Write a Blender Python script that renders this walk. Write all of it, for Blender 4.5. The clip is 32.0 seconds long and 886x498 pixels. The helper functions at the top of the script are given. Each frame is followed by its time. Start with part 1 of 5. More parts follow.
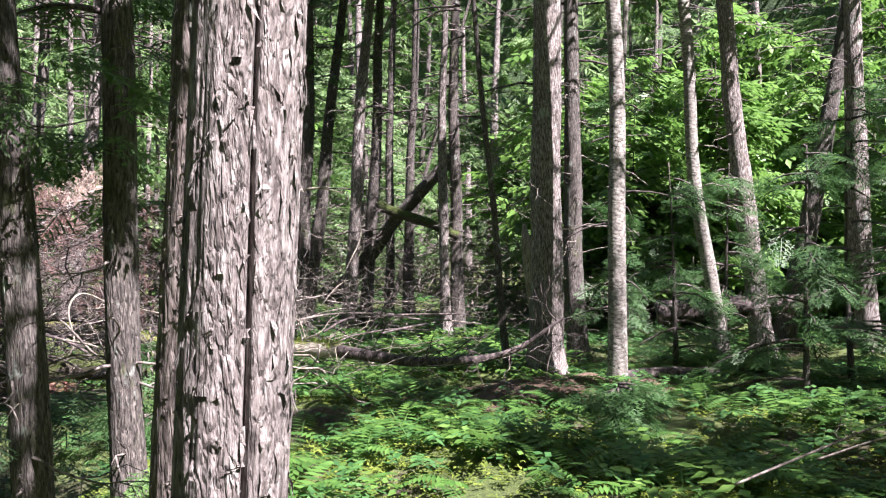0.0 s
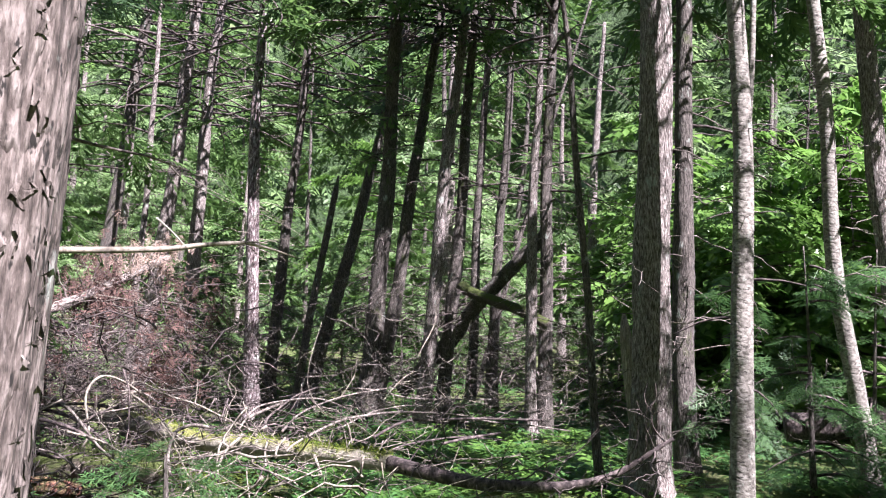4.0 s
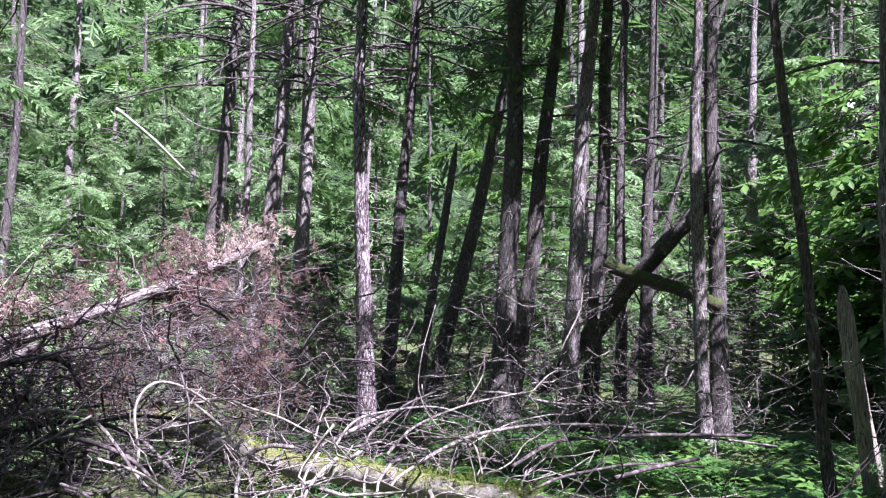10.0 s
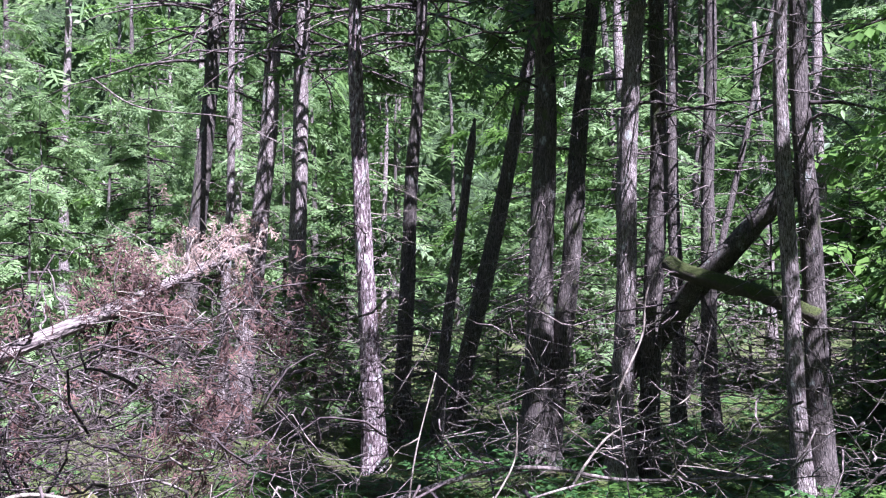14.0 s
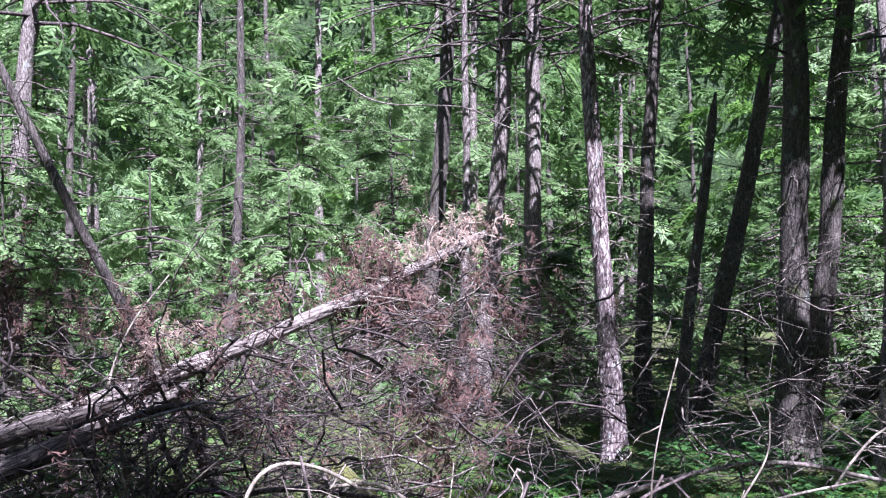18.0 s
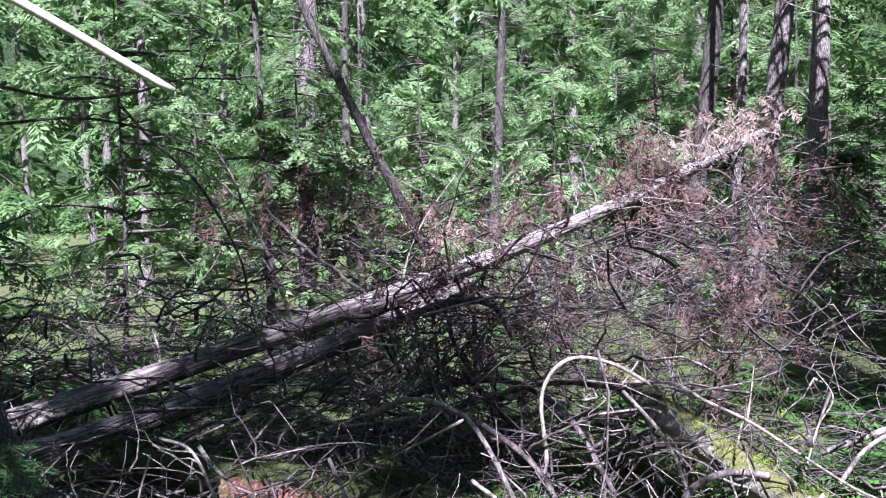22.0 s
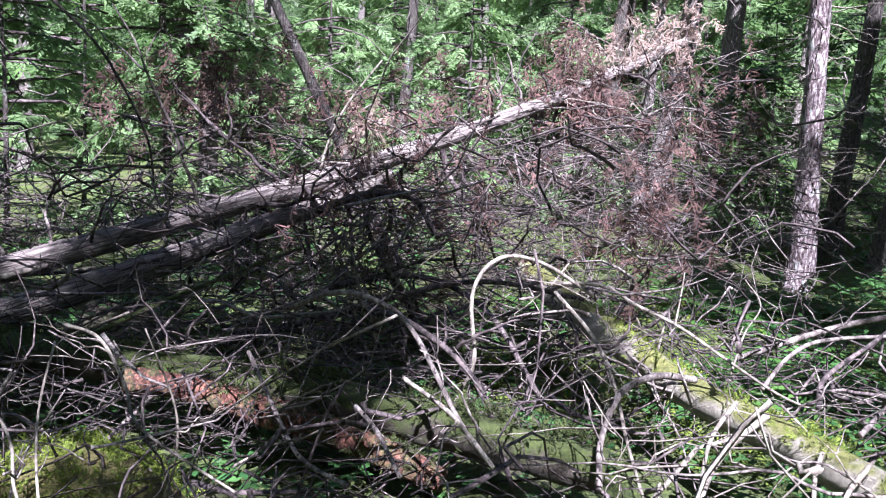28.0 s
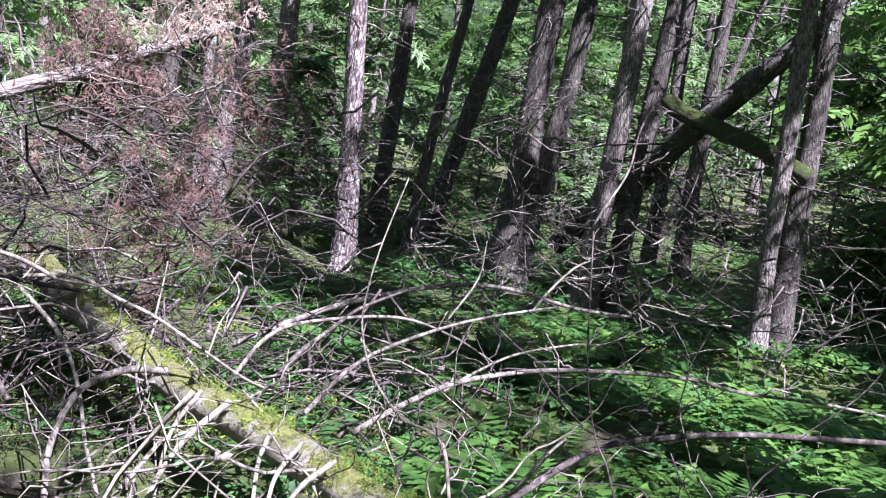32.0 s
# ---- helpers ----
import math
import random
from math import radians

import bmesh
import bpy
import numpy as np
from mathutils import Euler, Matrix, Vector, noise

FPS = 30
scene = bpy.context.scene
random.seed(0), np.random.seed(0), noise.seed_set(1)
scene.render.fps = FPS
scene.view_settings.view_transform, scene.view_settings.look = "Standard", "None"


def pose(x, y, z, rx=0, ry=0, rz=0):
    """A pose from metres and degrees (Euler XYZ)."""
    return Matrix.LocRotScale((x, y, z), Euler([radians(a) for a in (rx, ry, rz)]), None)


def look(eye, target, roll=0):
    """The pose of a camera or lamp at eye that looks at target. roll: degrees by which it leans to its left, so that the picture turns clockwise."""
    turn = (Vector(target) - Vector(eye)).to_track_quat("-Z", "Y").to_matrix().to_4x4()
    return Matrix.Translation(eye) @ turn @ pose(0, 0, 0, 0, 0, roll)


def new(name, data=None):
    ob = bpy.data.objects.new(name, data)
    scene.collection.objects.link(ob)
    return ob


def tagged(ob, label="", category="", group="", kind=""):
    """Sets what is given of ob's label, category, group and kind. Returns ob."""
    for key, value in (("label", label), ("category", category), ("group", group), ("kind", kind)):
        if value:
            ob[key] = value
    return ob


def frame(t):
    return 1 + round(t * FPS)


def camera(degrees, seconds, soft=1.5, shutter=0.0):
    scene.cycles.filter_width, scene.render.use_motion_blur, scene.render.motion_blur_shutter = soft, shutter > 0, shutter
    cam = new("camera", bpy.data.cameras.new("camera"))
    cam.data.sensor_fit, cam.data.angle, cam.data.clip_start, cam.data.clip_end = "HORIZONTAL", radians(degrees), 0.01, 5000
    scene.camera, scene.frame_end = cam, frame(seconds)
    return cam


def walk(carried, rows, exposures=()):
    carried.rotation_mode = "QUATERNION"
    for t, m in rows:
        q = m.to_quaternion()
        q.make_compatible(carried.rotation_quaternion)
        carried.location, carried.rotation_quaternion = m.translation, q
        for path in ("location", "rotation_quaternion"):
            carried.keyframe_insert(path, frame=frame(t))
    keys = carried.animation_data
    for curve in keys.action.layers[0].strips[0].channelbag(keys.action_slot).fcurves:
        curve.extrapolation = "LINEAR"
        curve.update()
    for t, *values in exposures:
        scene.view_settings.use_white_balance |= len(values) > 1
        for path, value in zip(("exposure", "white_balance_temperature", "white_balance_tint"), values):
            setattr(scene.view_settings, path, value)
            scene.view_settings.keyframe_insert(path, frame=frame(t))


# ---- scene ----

# ---------- camera ----------
cam = camera(55.9, 32.0, soft=1.15)
PATH = [
    (0, (0.025, -1.771, 1.390), (0.041, 0.229, 1.390), -0.3),
    (0.5, (0.004, -1.757, 1.392), (0.011, 0.243, 1.403), -1.5),
    (1, (0.079, -1.724, 1.377), (0.066, 0.276, 1.381), -1.5),
    (1.5, (0.171, -1.697, 1.392), (0.190, 0.303, 1.404), -0.3),
    (2, (0.254, -1.710, 1.379), (0.350, 0.287, 1.414), 0.6),
    (2.5, (0.429, -1.295, 1.316), (0.532, 0.701, 1.381), 1.1),
    (3, (0.235, -0.653, 1.429), (0.233, 1.337, 1.628), 3.2),
    (3.5, (0.167, -0.464, 1.443), (-0.045, 1.514, 1.657), 0.9),
    (5.5, (0.121, -0.346, 1.494), (-0.038, 1.645, 1.590), 6.8),
    (6, (0.105, -0.300, 1.488), (-0.119, 1.685, 1.586), 9.0),
    (6.5, (-0.002, 0.046, 1.435), (-0.397, 2.003, 1.565), 7.1),
    (7, (-0.069, 0.558, 1.474), (-0.672, 2.450, 1.713), 5.3),
    (7.5, (-0.064, 0.702, 1.464), (-0.584, 2.617, 1.712), 5.9),
    (8, (-0.087, 0.686, 1.416), (-0.527, 2.626, 1.630), 4.0),
    (8.5, (-0.175, 0.930, 1.391), (-0.616, 2.869, 1.608), 2.1),
    (9, (-0.248, 1.110, 1.430), (-0.682, 3.049, 1.657), 1.7),
    (9.5, (-0.261, 1.233, 1.410), (-0.727, 3.166, 1.624), 0.4),
    (10, (-0.237, 1.515, 1.381), (-0.748, 3.441, 1.556), 0.6),
    (10.5, (-0.193, 1.713, 1.366), (-0.731, 3.635, 1.489), 1.6),
    (11, (-0.207, 1.908, 1.328), (-0.722, 3.839, 1.403), 1.9),
    (11.5, (-0.366, 2.409, 1.402), (-0.845, 4.348, 1.489), 0.7),
    (12, (-0.470, 2.766, 1.545), (-0.953, 4.704, 1.653), 1.1),
    (12.5, (-0.501, 3.271, 1.636), (-1.058, 5.187, 1.769), 0.6),
    (13, (-0.565, 3.432, 1.782), (-1.162, 5.336, 1.918), 0.0),
    (13.5, (-0.673, 3.423, 1.766), (-1.271, 5.327, 1.893), -0.8),
    (15.5, (-0.510, 3.575, 1.754), (-1.017, 5.505, 1.890), 0.5),
    (16, (-0.521, 3.564, 1.753), (-1.116, 5.469, 1.883), 0.1),
    (16.5, (-0.549, 3.535, 1.743), (-1.294, 5.387, 1.870), -0.1),
    (17, (-0.588, 3.517, 1.741), (-1.469, 5.308, 1.862), -0.9),
    (17.5, (-0.636, 3.504, 1.739), (-1.637, 5.232, 1.854), -1.2),
    (18, (-0.661, 3.492, 1.742), (-1.744, 5.170, 1.850), -1.1),
    (18.5, (-0.689, 3.448, 1.729), (-1.859, 5.069, 1.782), -1.3),
    (19, (-0.759, 3.436, 1.679), (-2.031, 4.977, 1.584), -1.2),
    (19.5, (-0.793, 3.438, 1.669), (-2.135, 4.909, 1.487), -0.8),
    (20, (-0.782, 3.411, 1.688), (-2.182, 4.829, 1.525), -0.7),
    (20.5, (-0.769, 3.389, 1.684), (-2.225, 4.754, 1.558), -0.8),
    (21, (-0.799, 3.367, 1.686), (-2.293, 4.691, 1.569), -1.1),
    (21.5, (-0.834, 3.349, 1.705), (-2.350, 4.649, 1.597), -1.2),
    (22, (-0.829, 3.348, 1.709), (-2.353, 4.638, 1.602), -1.0),
    (22.5, (-0.842, 3.325, 1.715), (-2.358, 4.624, 1.601), -0.6),
    (23, (-0.843, 3.316, 1.711), (-2.356, 4.615, 1.556), 0.3),
    (23.5, (-0.863, 3.299, 1.693), (-2.399, 4.562, 1.474), 1.8),
    (24, (-0.874, 3.269, 1.684), (-2.452, 4.471, 1.425), 2.5),
    (24.5, (-0.879, 3.220, 1.688), (-2.511, 4.343, 1.411), 3.1),
    (26.5, (-0.865, 3.185, 1.691), (-2.564, 4.199, 1.393), 3.5),
    (27, (-0.849, 3.201, 1.683), (-2.475, 4.326, 1.382), 3.9),
    (27.5, (-0.939, 3.280, 1.647), (-2.383, 4.632, 1.349), 4.4),
    (28, (-1.106, 3.363, 1.643), (-2.433, 4.820, 1.302), 2.8),
    (28.5, (-1.087, 3.410, 1.652), (-2.327, 4.932, 1.270), 2.6),
    (29, (-0.900, 3.512, 1.656), (-2.035, 5.116, 1.285), 2.6),
    (29.5, (-0.694, 3.614, 1.699), (-1.764, 5.263, 1.330), 2.1),
    (30, (-0.636, 3.676, 1.713), (-1.674, 5.346, 1.350), 1.3),
    (30.5, (-0.650, 3.704, 1.725), (-1.624, 5.416, 1.377), 2.4),
    (31, (-0.704, 3.677, 1.729), (-1.562, 5.454, 1.402), 4.1),
    (31.5, (-0.694, 3.665, 1.728), (-1.350, 5.528, 1.416), 5.6),
    (32, (-0.675, 3.649, 1.722), (-1.189, 5.557, 1.413), 6.9),
]

walk(cam, [(t, look(eye, target, roll)) for t, eye, target, roll in PATH],
     [(0, 2.32, 6200, 22), (4, 2.25, 6050, 23), (7, 2.22, 5600, 27), (9, 2.18, 5500, 30), (14, 2.14, 5450, 32), (18, 2.04, 5450, 27), (24, 2.04, 5400, 25), (26.5, 2.2, 5450, 24), (32, 2.12, 5550, 24)])

# ---------- world, sun, exposure ----------
SUN_EL, SUN_AZ = 54.0, 132.0          # degrees above the horizon; compass turn clockwise from +y
TO_SUN = Vector((math.sin(radians(SUN_AZ)) * math.cos(radians(SUN_EL)),
                 math.cos(radians(SUN_AZ)) * math.cos(radians(SUN_EL)), math.sin(radians(SUN_EL))))
world = bpy.data.worlds.new("sky")
scene.world = world
world.use_nodes = True
wn = world.node_tree
sky = wn.nodes.new("ShaderNodeTexSky")
sky.sky_type, sky.sun_disc = "NISHITA", False
sky.sun_elevation, sky.sun_rotation = radians(SUN_EL), radians(SUN_AZ)
wn.nodes["Background"].inputs[1].default_value = 0.035
wn.links.new(sky.outputs[0], wn.nodes["Background"].inputs[0])
sun = new("sun", bpy.data.lights.new("sun", "SUN"))
sun.data.energy, sun.data.angle, sun.data.color = 5.0, radians(0.5), (1.0, 0.97, 0.92)
sun.matrix_world = look(TO_SUN * 60, (0, 0, 0))

# ---------- materials ----------
def mat(name, rough=0.8):
    m = bpy.data.materials.new(name)
    m.use_nodes = True
    b = m.node_tree.nodes["Principled BSDF"]
    b.inputs["Roughness"].default_value = rough
    return m, m.node_tree, b


def node(nt, kind, **props):
    n = nt.nodes.new(kind)
    for key, value in props.items():
        n.inputs[key.replace("_", " ")].default_value = value
    return n


def ramp(nt, source, stops):
    r = nt.nodes.new("ShaderNodeValToRGB")
    nt.links.new(source, r.inputs[0])
    el = r.color_ramp.elements
    while len(el) < len(stops):
        el.new(0.5)
    for e, (p, c) in zip(el, stops):
        e.position, e.color = p, (*c, 1)
    return r.outputs[0]


def mixed(nt, fac, a, b, how="MIX"):
    m = nt.nodes.new("ShaderNodeMix")
    m.data_type, m.blend_type = "RGBA", how
    for sock, v in ((m.inputs[0], fac), (m.inputs[6], a), (m.inputs[7], b)):
        if hasattr(v, "is_output"):
            nt.links.new(v, sock)
        elif isinstance(v, (int, float)):
            sock.default_value = v
        else:
            sock.default_value = (*v, 1)
    return m.outputs[2]


def scaled(nt, sx, sy, sz, axis=None):
    c = nt.nodes.new("ShaderNodeTexCoord")
    m = node(nt, "ShaderNodeMapping", Scale=(sx, sy, sz))
    source = c.outputs["Object"]
    if axis:
        turn = node(nt, "ShaderNodeMapping", Rotation=Vector(axis).rotation_difference(Vector((0, 0, 1))).to_euler())
        nt.links.new(source, turn.inputs[0])
        source = turn.outputs[0]
    nt.links.new(source, m.inputs[0])
    return m.outputs[0]


def noise_tex(nt, vec, scale, detail=6.0, rough=0.6):
    n = node(nt, "ShaderNodeTexNoise", Scale=scale, Detail=detail, Roughness=rough)
    nt.links.new(vec, n.inputs["Vector"])
    return n.outputs[0]


def bump(nt, b, height, strength, dist):
    n = node(nt, "ShaderNodeBump", Strength=strength, Distance=dist)
    nt.links.new(height, n.inputs["Height"])
    nt.links.new(n.outputs[0], b.inputs["Normal"])


def bark(name, dark, mid, light, lichen=0.0, stretch=0.2, fine=85.0, strength=1.0, moss=0.0, flakes=0.4, axis=None):
    """Bark in upright fibres broken into flakes, with lichen spots and some moss."""
    m, nt, b = mat(name, 0.9)
    fib = noise_tex(nt, scaled(nt, 1, 1, stretch, axis), fine, 9, 0.72)
    vor = nt.nodes.new("ShaderNodeTexVoronoi")
    vor.feature = "DISTANCE_TO_EDGE"
    vor.inputs["Scale"].default_value = fine * 0.6
    warp = nt.nodes.new("ShaderNodeVectorMath")
    warp.operation = "ADD"
    wn3 = node(nt, "ShaderNodeTexNoise", Scale=fine * 0.3, Detail=4.0)
    base = scaled(nt, 1, 1, stretch, axis)
    nt.links.new(base, wn3.inputs["Vector"])
    sc = nt.nodes.new("ShaderNodeVectorMath")
    sc.operation = "SCALE"
    sc.inputs[3].default_value = 0.06
    nt.links.new(wn3.outputs[1], sc.inputs[0])
    nt.links.new(base, warp.inputs[0])
    nt.links.new(sc.outputs[0], warp.inputs[1])
    nt.links.new(warp.outputs[0], vor.inputs["Vector"])
    crack = ramp(nt, vor.outputs[0], [(0.0, (0, 0, 0)), (0.22, (1, 1, 1))])
    col = ramp(nt, fib, [(0.38, dark), (0.5, mid), (0.6, light)])
    col = mixed(nt, flakes, col, mixed(nt, crack, (0.30, 0.25, 0.23), (1, 1, 1)), "MULTIPLY")
    ticks = noise_tex(nt, scaled(nt, 1, 1, stretch * 1.4, axis), fine * 1.1, 3, 0.6)
    col = mixed(nt, ramp(nt, ticks, [(0.34, (1, 1, 1)), (0.41, (0, 0, 0))]), col, [c * 0.35 for c in dark])
    big = noise_tex(nt, scaled(nt, 1, 1, 0.35, axis), 4.0, 5, 0.65)
    col = mixed(nt, 0.8, col, ramp(nt, big, [(0.36, (0.66, 0.64, 0.64)), (0.62, (1.0, 0.98, 0.96))]), "MULTIPLY")
    if lichen:
        spots = ramp(nt, noise_tex(nt, scaled(nt, 1, 1, 0.5, axis), 11.0, 6, 0.65), [(0.62 - 0.05 * lichen, (0, 0, 0)), (0.72, (1, 1, 1))])
        col = mixed(nt, spots, col, (0.40, 0.44, 0.40))
    if moss:
        g = ramp(nt, noise_tex(nt, scaled(nt, 1, 1, 0.5, axis), 7.0, 6, 0.7), [(0.62 - 0.15 * moss, (0, 0, 0)), (0.74 - 0.1 * moss, (1, 1, 1))])
        col = mixed(nt, g, col, (0.07, 0.085, 0.028))
    nt.links.new(col, b.inputs["Base Color"])
    bump(nt, b, mixed(nt, 0.45, fib, crack), strength, 0.012)
    return m


def leafy(name, low, high, trans=0.35, rough=0.5, tint=(1, 1, 1)):
    """Leaves that let some light through, each a little different in green."""
    m, nt, b = mat(name, rough)
    geo = nt.nodes.new("ShaderNodeNewGeometry")
    col = ramp(nt, geo.outputs["Random Per Island"], [(0.0, low), (1.0, high)])
    col = mixed(nt, 0.6, col, ramp(nt, noise_tex(nt, scaled(nt, 1, 1, 1), 1.3, 3), [(0.35, (0.6, 0.65, 0.6)), (0.65, (1.05, 1.05, 1.0))]), "MULTIPLY")
    nt.links.new(col, b.inputs["Base Color"])
    t = nt.nodes.new("ShaderNodeBsdfTranslucent")
    nt.links.new(col, t.inputs[0])
    mix = node(nt, "ShaderNodeMixShader", Fac=trans)
    out = nt.nodes["Material Output"]
    nt.links.new(b.outputs[0], mix.inputs[1])
    nt.links.new(t.outputs[0], mix.inputs[2])
    nt.links.new(mix.outputs[0], out.inputs[0])
    return m


def mossy(name, wood, moss_low, moss_high, cover=0.5):
    """Old wood with moss on its upper side."""
    m, nt, b = mat(name, 0.92)
    fib = noise_tex(nt, scaled(nt, 1, 1, 1), 30, 7, 0.7)
    w = ramp(nt, fib, [(0.3, [c * 0.45 for c in wood]), (0.7, wood)])
    g = ramp(nt, noise_tex(nt, scaled(nt, 1, 1, 1), 55, 6, 0.7), [(0.3, moss_low), (0.7, moss_high)])
    geo = nt.nodes.new("ShaderNodeNewGeometry")
    sep = nt.nodes.new("ShaderNodeSeparateXYZ")
    nt.links.new(geo.outputs["Normal"], sep.inputs[0])
    patch = noise_tex(nt, scaled(nt, 1, 1, 1), 5, 6, 0.65)
    add = nt.nodes.new("ShaderNodeMath")
    add.operation = "MULTIPLY_ADD"
    nt.links.new(sep.outputs[2], add.inputs[0])
    add.inputs[1].default_value = 0.28
    nt.links.new(patch, add.inputs[2])
    fac = ramp(nt, add.outputs[0], [(0.76 - 0.4 * cover, (0, 0, 0)), (0.9 - 0.4 * cover, (1, 1, 1))])
    nt.links.new(mixed(nt, fac, w, g), b.inputs["Base Color"])
    bump(nt, b, mixed(nt, 0.5, fib, noise_tex(nt, scaled(nt, 1, 1, 1), 130, 6, 0.8)), 1.0, 0.03)
    return m


BARK_CEDAR = bark("cedar_bark", (0.06, 0.046, 0.042), (0.24, 0.2, 0.19), (0.52, 0.47, 0.455), lichen=0.5)
BARK_NEAR = bark("shredding_bark", (0.095, 0.077, 0.072), (0.225, 0.192, 0.185), (0.38, 0.345, 0.335), lichen=1.2, stretch=0.26, fine=115, strength=0.7, flakes=0.35)
# Brown bark, darkened further to carry the shade on the thick cedar.
BARK_SHADED = bark("shaded_brown_bark", (0.05, 0.038, 0.034), (0.145, 0.115, 0.105), (0.29, 0.245, 0.23), lichen=0.6, stretch=0.2, fine=70, strength=0.8, flakes=0.4)
# Darker than the cedar bark, with the grove's shade mixed into its colour.
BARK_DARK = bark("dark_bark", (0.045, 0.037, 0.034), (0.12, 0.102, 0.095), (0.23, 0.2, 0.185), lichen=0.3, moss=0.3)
BARK_GREY = bark("grey_bark", (0.12, 0.105, 0.095), (0.26, 0.235, 0.215), (0.40, 0.375, 0.35), lichen=0.4, stretch=1.6, fine=22, strength=0.4, flakes=0.3)
BARK_FLAKY = bark("flaky_bark", (0.06, 0.038, 0.042), (0.23, 0.175, 0.185), (0.62, 0.56, 0.57), lichen=0.9, stretch=0.3, fine=40, flakes=0.8)
BARK_PALE = bark("pale_bark", (0.17, 0.14, 0.115), (0.36, 0.31, 0.26), (0.52, 0.46, 0.4), stretch=0.08)
WOOD_GREY = bark("dead_wood", (0.075, 0.06, 0.056), (0.20, 0.168, 0.155), (0.40, 0.35, 0.325), stretch=0.4, fine=30, strength=0.5, flakes=0.5)
WOOD_LOG = bark("weathered_log", (0.06, 0.048, 0.046), (0.21, 0.175, 0.165), (0.43, 0.375, 0.35), stretch=0.06, fine=55, strength=0.8, flakes=0.35, moss=0.25, axis=(0.279, 0.926, 0.257))
# Bleached wood lifted to white, for the sun on the hanging stick.
WOOD_WHITE = bark("bleached_wood_sunlit", (0.5, 0.46, 0.42), (0.7, 0.66, 0.6), (0.82, 0.78, 0.72), stretch=0.4, fine=30, strength=0.2, flakes=0.2)
WOOD_PALE = bark("bleached_wood", (0.12, 0.10, 0.085), (0.28, 0.245, 0.205), (0.46, 0.41, 0.35), stretch=0.4, fine=30, strength=0.4, flakes=0.4)
WOOD_BROWN = bark("brown_twigs", (0.034, 0.025, 0.026), (0.088, 0.067, 0.067), (0.215, 0.172, 0.165), stretch=0.5, fine=25, strength=0.3)
WOOD_RED = bark("rotten_wood", (0.035, 0.014, 0.011), (0.15, 0.055, 0.037), (0.36, 0.17, 0.12), stretch=0.5, fine=45, moss=0.95, flakes=0.9)
MOSS_LOG = mossy("mossy_log", (0.46, 0.41, 0.33), (0.09, 0.095, 0.025), (0.28, 0.28, 0.08), 0.36)
MOSS_DARK = mossy("dark_mossy_log", (0.12, 0.095, 0.075), (0.035, 0.048, 0.011), (0.095, 0.12, 0.026), 0.75)
MOSS_LITTER = mossy("mossy_litter", (0.19, 0.13, 0.07), (0.10, 0.085, 0.025), (0.27, 0.23, 0.08), 0.6)
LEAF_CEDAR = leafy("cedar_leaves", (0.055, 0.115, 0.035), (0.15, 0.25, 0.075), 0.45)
# Darkened copy of the leaves above; the shade is part of the colour.
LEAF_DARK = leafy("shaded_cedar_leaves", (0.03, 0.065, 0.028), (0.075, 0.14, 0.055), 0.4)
LEAF_FIR = leafy("fir_needles", (0.045, 0.11, 0.04), (0.11, 0.21, 0.07), 0.42)
LEAF_BROAD = leafy("broad_leaves", (0.09, 0.19, 0.035), (0.21, 0.36, 0.09), 0.5, 0.4)
LEAF_FERN = leafy("fern_leaves", (0.05, 0.13, 0.025), (0.12, 0.24, 0.05), 0.4)
LEAF_HERB = leafy("herb_leaves", (0.04, 0.12, 0.035), (0.10, 0.22, 0.06), 0.35)
LEAF_BROWN = leafy("dead_cedar_leaves", (0.045, 0.024, 0.024), (0.21, 0.115, 0.1), 0.2, 0.85)
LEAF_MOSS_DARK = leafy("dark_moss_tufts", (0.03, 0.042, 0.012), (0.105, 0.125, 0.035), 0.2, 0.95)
# Lighter copy of the cedar leaves: full sun is put into the colour.
LEAF_SUNNY = leafy("sunlit_leaves", (0.13, 0.22, 0.085), (0.30, 0.42, 0.19), 0.5, 0.55)
# Dead cedar leaves again, painted paler and pinker as the sun shows them.
LEAF_PALE = leafy("sunlit_dead_leaves", (0.22, 0.14, 0.115), (0.52, 0.38, 0.33), 0.25, 0.85)
LEAF_MOSS = leafy("moss_tufts", (0.08, 0.12, 0.015), (0.24, 0.30, 0.04), 0.3, 0.9)


def ground_material():
    m, nt, b = mat("forest_floor", 0.95)
    c = scaled(nt, 1, 1, 1)
    moss = ramp(nt, noise_tex(nt, c, 40, 7, 0.7), [(0.3, (0.03, 0.05, 0.012)), (0.7, (0.13, 0.165, 0.035))])
    litter = ramp(nt, noise_tex(nt, c, 28, 8, 0.75), [(0.3, (0.035, 0.024, 0.017)), (0.55, (0.10, 0.07, 0.055)), (0.75, (0.22, 0.17, 0.13))])
    fac = ramp(nt, noise_tex(nt, c, 0.9, 7, 0.65), [(0.36, (0, 0, 0)), (0.5, (1, 1, 1))])
    nt.links.new(mixed(nt, fac, litter, moss), b.inputs["Base Color"])
    bump(nt, b, noise_tex(nt, c, 35, 8, 0.7), 1.0, 0.04)
    return m


FLOOR = ground_material()

# ---------- mesh helpers ----------
rng = np.random.default_rng(7)


